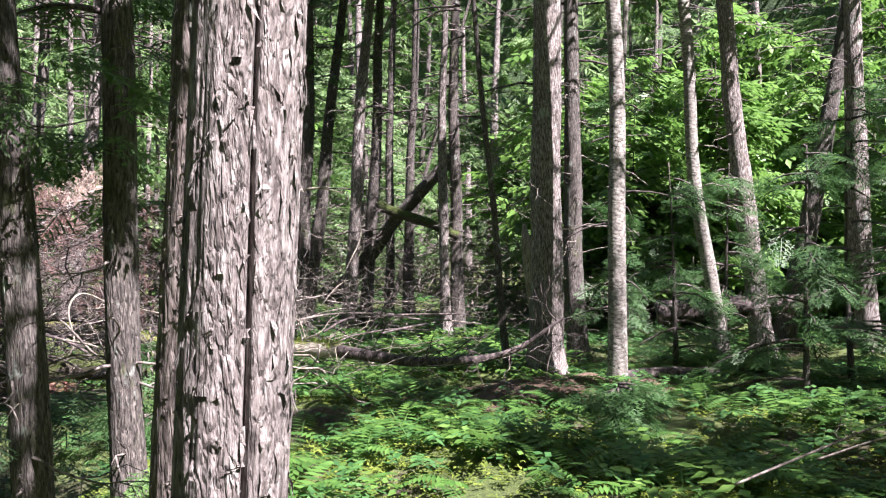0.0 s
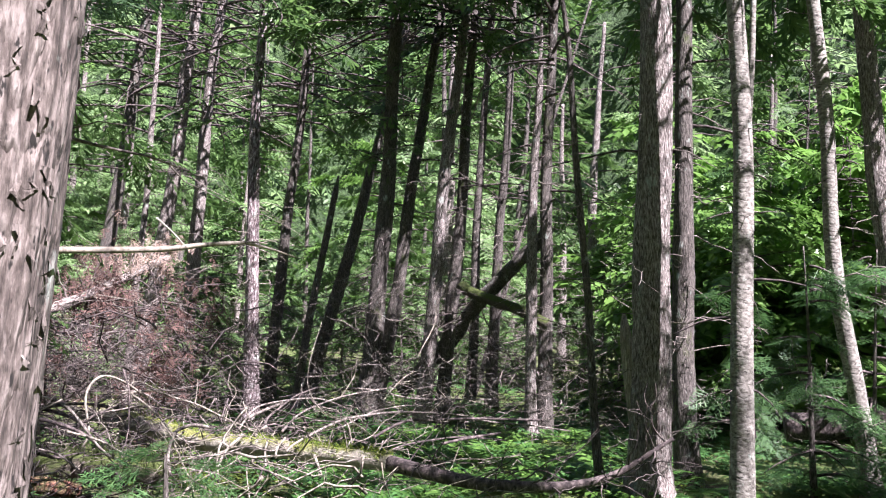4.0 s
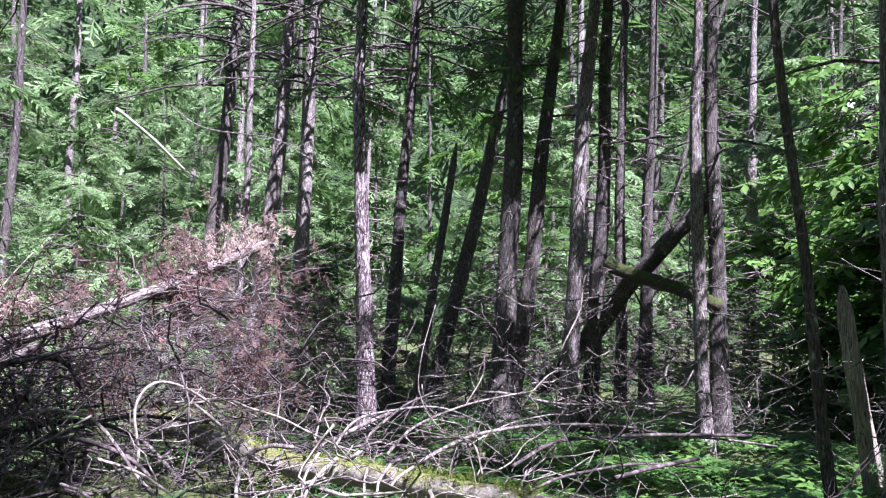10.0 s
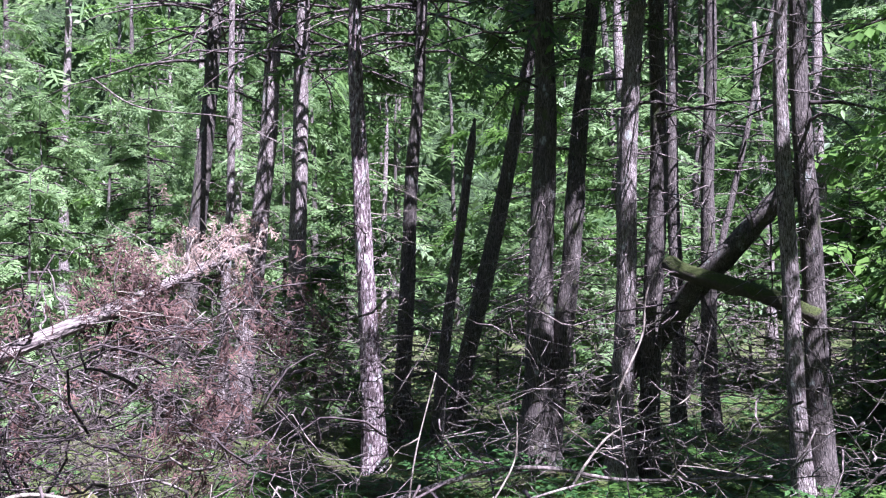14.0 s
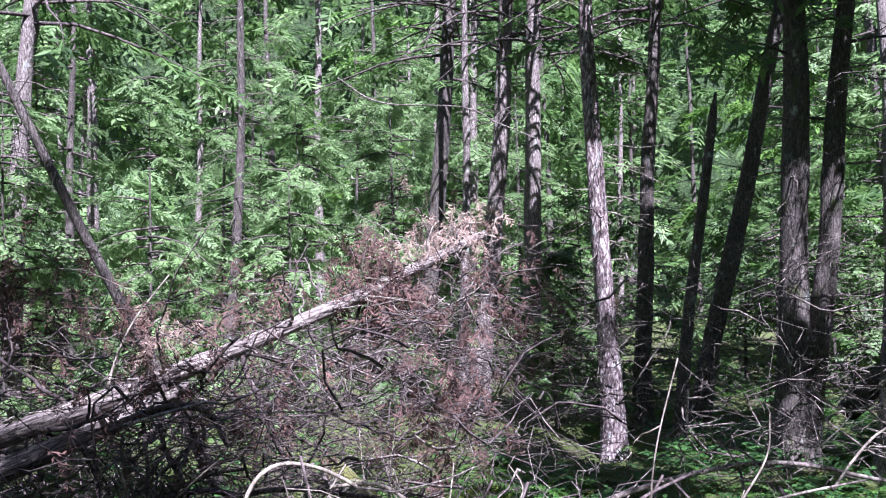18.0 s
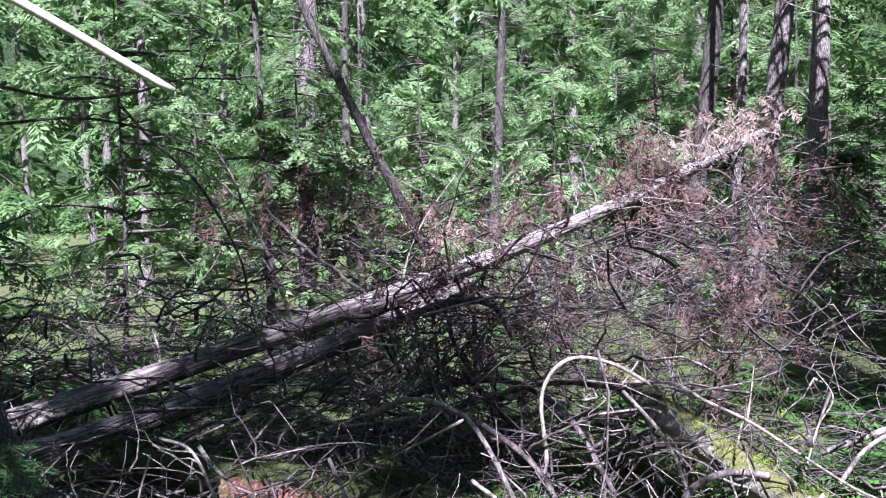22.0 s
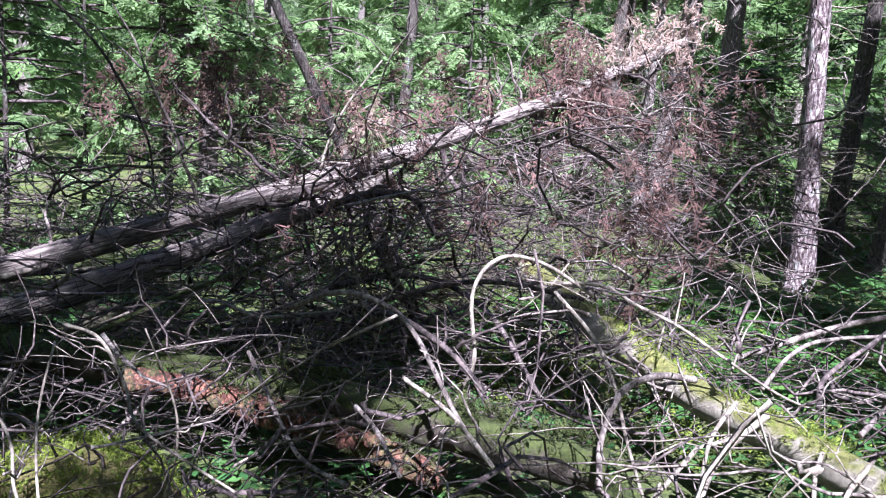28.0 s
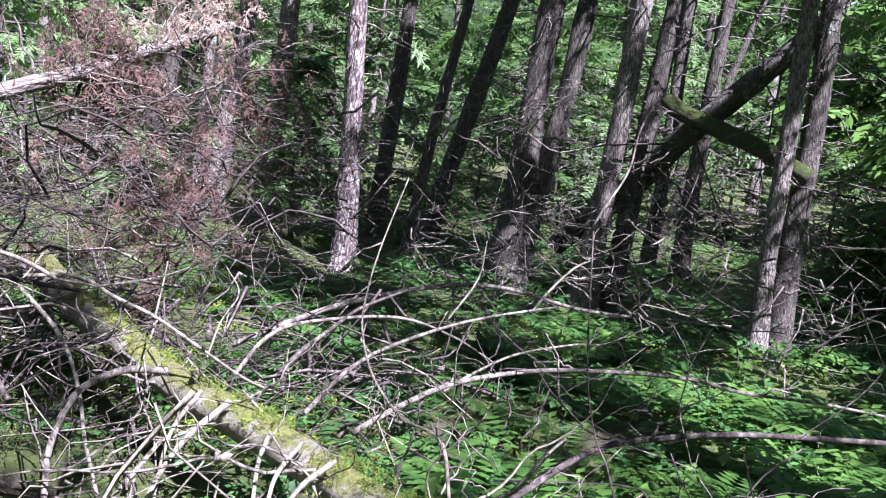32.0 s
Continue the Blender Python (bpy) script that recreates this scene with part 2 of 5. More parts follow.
class Buf:
    """Gathers vertices, faces and material slots for one mesh."""

    def __init__(self):
        self.v, self.f, self.m, self.n = [], [], [], 0

    def add(self, v, f, slot=0):
        f = np.asarray(f, int)
        self.v.append(np.asarray(v, float))
        self.f.append(f + self.n)
        self.m.append(np.full(len(f), slot))
        self.n += len(v)

    def mesh(self, name, mats, smooth=True):
        me = bpy.data.meshes.new(name)
        if not self.v:
            return me
        v = np.concatenate(self.v).astype(np.float32)
        me.vertices.add(len(v))
        me.vertices.foreach_set("co", v.ravel())
        sizes = np.concatenate([np.full(len(f), f.shape[1]) for f in self.f])
        loops = np.concatenate([f.ravel() for f in self.f]).astype(np.int32)
        me.loops.add(len(loops))
        me.loops.foreach_set("vertex_index", loops)
        me.polygons.add(len(sizes))
        me.polygons.foreach_set("loop_start", np.r_[0, np.cumsum(sizes)[:-1]].astype(np.int32))
        me.polygons.foreach_set("loop_total", sizes.astype(np.int32))
        me.polygons.foreach_set("material_index", np.concatenate(self.m).astype(np.int32))
        me.polygons.foreach_set("use_smooth", np.full(len(sizes), smooth))
        for x in mats:
            me.materials.append(x)
        me.update(calc_edges=True)
        return me


def link(name, buf, mats, parent=None, label="", smooth=True):
    ob = new(name, buf.mesh(name, mats, smooth))
    if parent is not None:
        ob.parent = parent
    if label:
        ob["label"] = label
    return ob


def curve_points(pts, n):
    """n points on a smooth line through the given ones."""
    p = np.asarray(pts, float)
    if len(p) == 2:
        return p[0] + np.linspace(0, 1, n)[:, None] * (p[1] - p[0])
    q = np.vstack([2 * p[0] - p[1], p, 2 * p[-1] - p[-2]])
    u = np.linspace(0, len(p) - 1 - 1e-9, n)
    i = u.astype(int)
    t = (u - i)[:, None]
    a, b, c, d = q[i], q[i + 1], q[i + 2], q[i + 3]
    return 0.5 * (2 * b + (c - a) * t + (2 * a - 5 * b + 4 * c - d) * t**2 + (3 * b - a - 3 * c + d) * t**3)


def tube(path, radii, sides=6, relief=None):
    """A closed tube along path; relief(angle, distance) gives the bark's height as a share of the radius."""
    p = np.asarray(path, float)
    n = len(p)
    r = np.broadcast_to(np.asarray(radii, float), (n,)) if np.ndim(radii) == 0 or len(radii) == n else np.interp(np.linspace(0, 1, n), np.linspace(0, 1, len(radii)), radii)
    tan = np.gradient(p, axis=0)
    tan /= np.linalg.norm(tan, axis=1, keepdims=True) + 1e-9
    ref = np.array([0.0, 0, 1]) if abs(tan[:, 2]).mean() < 0.8 else np.array([1.0, 0, 0])
    s = np.cross(tan, ref)
    s /= np.linalg.norm(s, axis=1, keepdims=True) + 1e-9
    w = np.cross(s, tan)
    a = np.linspace(0, 2 * np.pi, sides, endpoint=False)
    rr = r[:, None] * np.ones((1, sides))
    if relief is not None:
        dist = np.r_[0, np.cumsum(np.linalg.norm(np.diff(p, axis=0), axis=1))]
        rr = rr * (1 + relief(a[None, :], dist[:, None]))
    v = p[:, None] + rr[..., None] * (np.cos(a)[None, :, None] * s[:, None] + np.sin(a)[None, :, None] * w[:, None])
    i, j = np.meshgrid(np.arange(n - 1), np.arange(sides), indexing="ij")
    k = (j + 1) % sides
    f = np.stack([i * sides + j, i * sides + k, (i + 1) * sides + k, (i + 1) * sides + j], -1).reshape(-1, 4)
    v = np.vstack([v.reshape(-1, 3), p[0], p[-1]])
    j = np.arange(sides)
    k = (j + 1) % sides
    caps = np.vstack([np.stack([k, j, j * 0 + n * sides], -1), np.stack([(n - 1) * sides + j, (n - 1) * sides + k, j * 0 + n * sides + 1], -1)])
    return v, f, caps


def add_tube(buf, path, radii, sides=6, slot=0, relief=None):
    v, f, caps = tube(path, radii, sides, relief)
    start = buf.n
    buf.add(v, f, slot)
    buf.f.append(caps + start)
    buf.m.append(np.full(len(caps), slot))


def value_noise(g, na, freq):
    """Smooth random heights over the angle, which closes on itself, and the distance."""
    grid = g.uniform(-1, 1, (na, 97))

    def f(a, d):
        u, v = (a / (2 * np.pi) * na) % na, (d * freq) % 97
        i, j = u.astype(int) % na, v.astype(int) % 97
        s, t = u - np.floor(u), v - np.floor(v)
        s, t = s * s * (3 - 2 * s), t * t * (3 - 2 * t)
        k, l = (i + 1) % na, (j + 1) % 97
        return (grid[i, j] * (1 - s) + grid[k, j] * s) * (1 - t) + (grid[i, l] * (1 - s) + grid[k, l] * s) * t

    return f


def bark_relief(seed, depth=0.10, plates=9):
    """Ridges and flakes of bark, as a share of the radius."""
    g = np.random.default_rng(seed)
    n0, n1, n2, n3 = value_noise(g, 4, 0.8), value_noise(g, plates, 1.6), value_noise(g, 2 * plates, 4.5), value_noise(g, 5 * plates, 15.0)

    def f(a, d):
        a = a + 0.0 * d
        d = d + 0.0 * a
        aw = a + 0.12 * np.sin(2.3 * d)
        rid = np.clip(n1(aw, d) * 2.2, -1, 1)
        flake = np.clip(n2(aw, d) * 3.0, -1, 1)
        return depth * (0.8 * n0(a, d) + 0.45 * rid + 0.22 * flake + 0.45 * n3(aw, d) - 0.3)

    return f


def place_many(base_v, base_f, pos, ax, up, size):
    """Copies of a small mesh: at pos, its x along ax, its z near up, scaled by size."""
    ax = ax / (np.linalg.norm(ax, axis=1, keepdims=True) + 1e-9)
    y = np.cross(up, ax)
    y /= np.linalg.norm(y, axis=1, keepdims=True) + 1e-9
    z = np.cross(ax, y)
    b = np.asarray(base_v)[None]
    v = pos[:, None] + size[:, None, None] * (b[..., :1] * ax[:, None] + b[..., 1:2] * y[:, None] + b[..., 2:] * z[:, None])
    f = np.asarray(base_f)[None] + (np.arange(len(pos)) * len(base_v))[:, None, None]
    return v.reshape(-1, 3), f.reshape(-1, np.shape(base_f)[1])


def kites(parts):
    """A flat piece of leaf from (start, way, length, width, sag) rows: one kite-shaped face each."""
    v, f = [], []
    for (sx, sy, sz), (dx, dy, dz), ln, wd, sag in parts:
        n = math.hypot(dx, dy) or 1.0
        px, py = -dy / n, dx / n
        k = len(v)
        v += [(sx, sy, sz), (sx + dx * ln * 0.45 + px * wd, sy + dy * ln * 0.45 + py * wd, sz + dz * ln * 0.45 - sag * 0.3),
              (sx + dx * ln, sy + dy * ln, sz + dz * ln - sag), (sx + dx * ln * 0.45 - px * wd, sy + dy * ln * 0.45 - py * wd, sz + dz * ln * 0.45 - sag * 0.3)]
        f.append((k, k + 1, k + 2, k + 3))
    return np.array(v), np.array(f)


def cedar_spray(n=8, seed=1, fine=True):
    g = random.Random(seed)
    rows = []
    for i in range(n):
        u = (i + 0.4) / n
        for sd in (-1, 1):
            ln = (0.44 - 0.26 * u) * g.uniform(0.4, 1.25)
            a = radians(g.uniform(20, 68)) * sd
            st = (u, 0, -0.12 * u * u)
            wy = (math.cos(a), math.sin(a), g.uniform(-0.4, 0.2))
            rows.append((st, wy, ln, 0.028 if fine else 0.048, 0.03))
            if fine:
                for q in (0.4, 0.7):
                    b = a + radians(38) * g.choice((-1, 1))
                    s2 = (st[0] + wy[0] * ln * q, st[1] + wy[1] * ln * q, st[2] + wy[2] * ln * q)
                    rows.append((s2, (math.cos(b), math.sin(b), -0.1), ln * 0.45, 0.022, 0.02))
    rows.append(((0, 0, 0), (1, 0, -0.12), 1.05, 0.015, 0.02))
    return kites(rows)


def tuft_spray(n=4, seed=9):
    """A coarse spray for crowns that are only seen from far below."""
    g = random.Random(seed)
    rows = [((0, 0, 0), (1, 0, -0.1), 1.0, 0.03, 0.02)]
    for i in range(n):
        u = (i + 0.3) / n
        for sd in (-1, 1):
            a = radians(g.uniform(30, 60)) * sd
            rows.append(((u, 0, -0.1 * u), (math.cos(a), math.sin(a), g.uniform(-0.25, 0.15)), (0.5 - 0.25 * u) * g.uniform(0.5, 1.3), 0.05, 0.05))
    return kites(rows)


def fir_spray(n=8, seed=2):
    """A flat fir branchlet: side twigs, each set with short needles."""
    g = random.Random(seed)
    rows = [((0, 0, 0), (1, 0, -0.06), 1.0, 0.012, 0.0)]
    for i in range(n):
        u = (i + 0.5) / n
        for sd in (-1, 1):
            ln = (0.46 * (1 - u) + 0.12) * g.uniform(0.8, 1.1)
            a = radians(g.uniform(46, 60)) * sd
            w = (math.cos(a), math.sin(a), g.uniform(-0.12, 0.05))
            rows.append(((u, 0, -0.06 * u), w, ln, 0.02, 0.02))
            for q in (0.33, 0.7):
                for s2 in (-1, 1):
                    b = a + radians(50) * s2
                    rows.append(((u + w[0] * ln * q, w[1] * ln * q, -0.06 * u + w[2] * ln * q), (math.cos(b), math.sin(b), 0.0), 0.1, 0.012, 0.0))
    return kites(rows)


def leaf_spray(n=9, seed=3):
    """A twig with broad leaves."""
    g = random.Random(seed)
    rows = [((0, 0, 0), (1, 0, 0), 0.9, 0.008, 0.0)]
    for i in range(n):
        u = (i + 1) / n
        a = radians(g.uniform(30, 75)) * (-1) ** i
        rows.append(((u * 0.9, 0, 0), (math.cos(a), math.sin(a), g.uniform(-0.4, 0.2)), g.uniform(0.22, 0.36), 0.085, 0.05))
    return kites(rows)


def fern_frond(n=12, seed=4):
    g = random.Random(seed)
    rows = []
    for i in range(n):
        u = 0.15 + 0.85 * i / n
        z = 0.75 * u - 0.65 * u * u
        for sd in (-1, 1):
            a = radians(72 - 20 * u) * sd
            rows.append(((u * 0.9, 0, z), (math.cos(a), math.sin(a), -0.1), 0.24 * math.sin(math.pi * min(1, 0.22 + 0.78 * u)) + 0.03, 0.034, 0.02))
    rows.append(((0, 0, 0), (0.5, 0, 0.25), 0.9, 0.012, 0))
    return kites(rows)


SPRAYS = {"cedar": [cedar_spray(8, s) for s in (1, 2, 3)], "tuft": [tuft_spray(4, s) for s in (1, 2, 3)], "cedar_mid": [cedar_spray(10, s, False) for s in (1, 2, 3)], "cedar_far": [cedar_spray(6, s, False) for s in (1, 2)],
          "fir": [fir_spray(7, s) for s in (1, 2)], "broad": [leaf_spray(9, s) for s in (1, 2, 3)], "dead": [cedar_spray(6, s, True) for s in (5, 6)],
          "fern": [fern_frond(12, s) for s in (1, 2)]}

# spots that the sun reaches through gaps of the canopy: x, y, z, width of the gap
GAPS = [(-0.24, -0.75, 1.68, 0.5), (-0.24, -0.76, 1.29, 0.3), (-0.64, 0.74, 1.03, 0.2), (-2.39, 3.35, 1.93, 0.4), (-5.28, 9.26, 1.63, 0.5), (-5.80, 7.25, 1.22, 0.5), (-5.19, 7.80, 1.49, 0.45), (-6.24, 6.68, 0.93, 0.32), (-6.53, 5.75, 0.72, 0.2), (-2.47, 6.67, 0.59, 0.25), (-1.68, 6.27, 0.62, 0.3), (-1.31, 5.96, 0.69, 0.3), (-4.14, 9.64, 1.29, 0.2), (-2.72, 6.82, 0.55, 0.25), (-0.45, 3.47, 0.15, 0.6), (0.20, 3.25, 0.16, 0.4), (-1.95, 6.44, 0.58, 0.35), (-1.22, 5.86, 0.65, 0.4), (-1.72, 4.89, 0.28, 0.5),
        (-4.15, 12.44, 2.73, 0.3), (-3.89, 11.94, 0.93, 0.3), (-5.29, 11.38, 2.65, 0.6), (-5.61, 7.45, 1.32, 0.4), (1.11, 6.91, 2.20, 0.25), (1.04, 6.56, 1.00, 0.25),
        (-3.24, 8.93, 0.30, 0.5), (-0.67, 7.30, 0.34, 0.35), (-0.00, 8.11, 0.20, 0.4), (3.42, 8.22, 1.04, 0.35), (-7.13, 10.19, 1.78, 0.6), (1.77, 7.60, 1.20, 0.3),
        (-1.31, 10.12, 0.40, 0.3), (0.94, 4.97, 0.15, 0.4), (2.75, 5.68, 1.62, 0.5), (-0.49, 12.00, 2.13, 0.25), (-2.23, 12.12, 1.77, 0.3), (-1.28, 11.72, 1.46, 0.3), (-0.99, 12.19, 2.45, 0.25), (0.28, 11.34, 1.64, 0.3), (-0.05, 12.02, 1.01, 0.3), (-1.03, 10.73, 0.45, 0.4), (0.07, 9.70, 0.25, 0.4), (0.53, 10.61, 0.39, 0.4), (-1.78, 13.64, 1.14, 0.5),
        (-0.59, 7.86, 0.44, 0.3), (-1.41, 7.10, 0.59, 0.3), (0.27, 7.27, 0.28, 0.3), (-0.48, 6.11, 0.47, 0.3), (-2.02, 11.61, 0.68, 0.3), (1.52, 8.79, 0.59, 0.3), (1.01, 7.94, 0.38, 0.3), (-6.21, 5.39, 0.58, 0.15), (-4.6, 5.2, 0.35, 0.12), (-4.1, 5.4, 0.4, 0.12), (-4.9, 4.8, 0.5, 0.12), (-3.7, 5.0, 0.5, 0.12), (-4.3, 4.6, 0.3, 0.16), (-5.4, 5.4, 0.5, 0.14), (-5.2, 6.4, 0.6, 0.14), (-3.4, 5.7, 0.4, 0.14), (-6.4, 4.7, 0.45, 0.14), (-3.4, 6.2, 0.85, 0.22), (-6.1, 5.2, 0.6, 0.16), (-5.9, 6.2, 0.8, 0.2), (-2.9, 5.9, 0.7, 0.15), (-1.2, 9.0, 0.3, 0.4), (-1.5, 8.3, 0.1, 0.4), (-2.8, 11.6, 0.1, 0.4), (-0.6, 8.6, 0.3, 0.35), (-1.6, 11.2, 0.1, 0.35), (-2.2, 9.6, 0.2, 0.4), (-1.9, 7.7, 0.2, 0.3), (-0.4, 9.2, 0.2, 0.3), (-2.4, 10.5, 0.2, 0.35), (-2.0, 11.8, 2.6, 0.3), (-1.2, 11.9, 3.2, 0.3),
        (0.6, 5.5, 0.1, 0.35), (1.5, 4.3, 0.1, 0.35), (2.6, 5.0, 0.1, 0.35), (0.1, 4.5, 0.1, 0.45), (-0.3, 2.9, 0.1, 0.5), (1.5, 6.5, 0.2, 0.25), (-4.6, 4.5, 0.9, 0.2), (-4.9, 3.9, 1.6, 0.25)]
WIDE_GAPS = [(-13.0, 12.0, 4.0, 3.0), (-10.0, 22.0, 6.0, 4.0), (-16.0, 22.0, 6.0, 5.0), (-4.0, 26.0, 6.0, 4.0), (3.0, 25.0, 6.0, 4.0), (-12.0, 18.5, 5.0, 3.5), (-8.2, 16.0, 3.5, 1.6), (2.0, 17.0, 1.8, 0.9), (-1.0, 17.8, 1.8, 1.0), (-3.6, 17.6, 1.8, 0.8), (6.0, 13.5, 3.5, 2.6), (4.0, 13.5, 3.0, 2.0), (8.0, 12.0, 3.5, 2.6), (-1.8, 3.9, 0.5, 0.6), (-9.5, 17.0, 4.5, 3.0), (-11.0, 13.5, 3.0, 2.2), (-12.0, 9.5, 3.0, 2.4), (-15.0, 16.0, 5.0, 4.0), (6.5, 15.0, 4.0, 3.0), (9.0, 12.0, 3.0, 2.6),
             (0.0, 21.0, 3.0, 4.0), (-5.0, 21.0, 3.0, 4.0), (4.5, 19.0, 3.5, 3.5), (-9.4, 8.6, 3.0, 1.0), (-8.8, 10.5, 2.5, 1.6), (-11.0, 11.0, 3.5, 2.0), (-1.5, 24.0, 4.0, 4.0), (12.0, 19.0, 5.0, 4.0), (-7.0, 22.0, 5.0, 3.0)]
# parts of the floor that stay under closed canopy
SHADE = [(-0.64, 0.66, 1.6, 0.4), (-4.3, 5.4, 0.2, 0.5), (2.7, 3.0, 0.6, 1.1), (-4.7, 7.3, 0.5, 1.6), (2.0, 4.4, 0.0, 1.0), (-1.2, 1.4, 1.0, 0.8), (-5.6, 9.0, 0.6, 0.8), (-4.2, 13.2, 1.2, 1.0), (1.2, 2.4, 0.0, 0.7), (2.3, 1.7, 0.0, 0.9), (-7.6, 8.2, 2.6, 0.5), (-11.2, 13.4, 3.4, 0.4)]
EYES = np.array([row[1] for row in PATH])


def in_clearing(q):
    """The open ground behind the fallen tree and round the maples, over which no canopy closes."""
    return ((q[:, 0] < -7.4) & (q[:, 1] > 4.0)) | (q[:, 1] > 14.5) | ((q[:, 0] > 2.6) & (q[:, 1] > 7.6))


def sunlit(p, size):
    """True for the leaves that would stand in a shaft of sun: the gaps named above and many small ones between."""
    hit = np.zeros(len(p), bool)
    s = np.array(TO_SUN)
    for x, y, z, r in GAPS + WIDE_GAPS:
        d = p - (x, y, z)
        along = d @ s
        off = np.linalg.norm(d - along[:, None] * s, axis=1)
        hit |= (off < r + 0.3 * size) & (along > r * 1.2 + 0.3)
    e = np.cross(s, (0, 0, 1.0))
    e /= np.linalg.norm(e)
    u, v = p @ e, p @ np.cross(e, s)
    n = np.sin(2.9 * u + 1.6 * np.sin(1.3 * v + 0.5)) * np.sin(2.6 * v + 1.8 * np.sin(1.1 * u + 2)) + 0.55 * np.sin(6.1 * u + 2 * np.sin(2.3 * v)) * np.sin(5.7 * v + 1.7 * np.sin(2.9 * u + 1))
    foot = p - s * ((p[:, 2] - 1.5) / s[2])[:, None]
    open_sky = (n > np.where(in_clearing(foot) & ~in_clearing(p), -2.0, 0.34)) & (p[:, 2] > 3.6)
    for x, y, z, r in SHADE:
        d = p - (x, y, z)
        open_sky &= np.linalg.norm(d - (d @ s)[:, None] * s, axis=1) > r
    return hit | open_sky


def clear_of_eye(p, far=0.9):
    return (np.linalg.norm(p[:, None] - EYES[None, ::3], axis=2).min(1) > far)


def add_sprays(buf, kind, pos, ax, up, size, slot, gaps=True, near=0.9):
    keep = clear_of_eye(pos + 0.5 * size[:, None] * ax, near)
    if gaps:
        keep &= ~sunlit(pos + 0.5 * size[:, None] * ax, size)
    pos, ax, up, size = pos[keep], ax[keep], up[keep], size[keep]
    kinds = SPRAYS[kind]
    pick = rng.integers(0, len(kinds), len(pos))
    for k, (bv, bf) in enumerate(kinds):
        w = pick == k
        if w.any():
            v, f = place_many(bv, bf, pos[w], ax[w], up[w], size[w])
            buf.add(v, f, slot)


def ground_z(x, y):
    """Height of the forest floor."""
    x, y = np.asarray(x, float), np.asarray(y, float)
    z = 0.05 * np.sin(1.1 * x + 0.4) * np.sin(0.9 * y) + 0.04 * np.sin(2.3 * x + 1.7 * y) + 0.03 * np.sin(3.7 * y - 1.1 * x)
    return z - 0.03 + 0.035 * np.clip(y - 11.5, 0, 12)


def branch_line(start, az, length, rise, droop, n=6, wig=0.05):
    u = np.linspace(0, 1, n)
    p = np.stack([np.cos(az) * length * u, np.sin(az) * length * u, rise * length * u - droop * length * u * u], -1)
    p[1:] += rng.normal(0, wig * length / n, (n - 1, 3))
    return p + start


def crown(parent, lean, kind, mat_leaf, z0, z1, reach, count, spray=0.32, per=9, name="crown", droop=0.35, gaps=True, base=(0, 0), side=None, near=0.9, wood_sides=4):
    """Branches with leaf sprays from height z0 to z1 round a leaning trunk."""
    buf = Buf()
    wood = Buf()
    P, A, U, S = [], [], [], []
    for _ in range(count):
        u = rng.uniform()
        z = z0 + (z1 - z0) * u
        ln = reach * (1.15 - 0.85 * u) * rng.uniform(0.55, 1.1)
        az = rng.uniform(0, 6.283) if side is None else rng.normal(side[0], side[1])
        line = branch_line(np.array([base[0] + lean[0] * z, base[1] + lean[1] * z, z]), az, ln, rng.uniform(-0.1, 0.3), droop * rng.uniform(0.5, 1.3))
        if wood_sides and clear_of_eye(line, near + 0.5).all():
            add_tube(wood, line[::1 if wood_sides > 3 else 2], [0.012 + 0.006 * ln, 0.004], wood_sides, 0)
        k = int(per * (0.6 + ln / reach))
        t = rng.uniform(0.2, 1.0, k)
        pts = np.stack([np.interp(t, np.linspace(0, 1, len(line)), line[:, c]) for c in range(3)], -1)
        way = line[-1] - line[0]
        way /= np.linalg.norm(way)
        sidev = np.array([-way[1], way[0], 0])
        sgn = rng.choice([-1, 1], k)[:, None]
        a = way * rng.uniform(0.4, 1.1, (k, 1)) + sgn * sidev * rng.uniform(0.2, 0.9, (k, 1)) + np.stack([rng.normal(0, 0.15, k), rng.normal(0, 0.15, k), rng.uniform(-0.55, 0.1, k)], -1)
        P.append(pts), A.append(a / np.linalg.norm(a, axis=1, keepdims=True))
        U.append(np.stack([rng.normal(0, 0.35, k), rng.normal(0, 0.35, k), np.ones(k)], -1))
        S.append(spray * rng.uniform(0.6, 1.3, k))
    add_sprays(buf, kind, np.concatenate(P), np.concatenate(A), np.concatenate(U), np.concatenate(S), 0, gaps, near)
    c = link(name, buf, [mat_leaf], parent, "dense green foliage sprays", smooth=False)
    if wood_sides:
        tagged(link("branchwork", wood, [WOOD_BROWN], parent), kind="stuff")
    c["kind"] = "stuff"
    return c


def dead_twigs(buf, lean, base, z0, z1, count, length, r0=0.006, slot=0):
    for _ in range(count):
        z = rng.uniform(z0, z1)
        az = rng.uniform(0, 6.283)
        ln = length * rng.uniform(0.3, 1.1)
        st = np.array([base[0] + lean[0] * z, base[1] + lean[1] * z, z])
        line = branch_line(st, az, ln, rng.uniform(-0.3, 0.35), rng.uniform(-0.1, 0.4), 6, 0.18)
        add_tube(buf, line, [r0 * rng.uniform(0.7, 1.6), r0 * 0.35], 4, slot)
        for _ in range(rng.integers(0, 3)):
            q = line[rng.integers(2, 5)]
            sub = branch_line(q, az + rng.uniform(-1, 1), ln * 0.4, rng.uniform(-0.5, 0.4), 0.2, 4, 0.2)
            add_tube(buf, sub, [r0 * 0.6, r0 * 0.25], 3, slot)


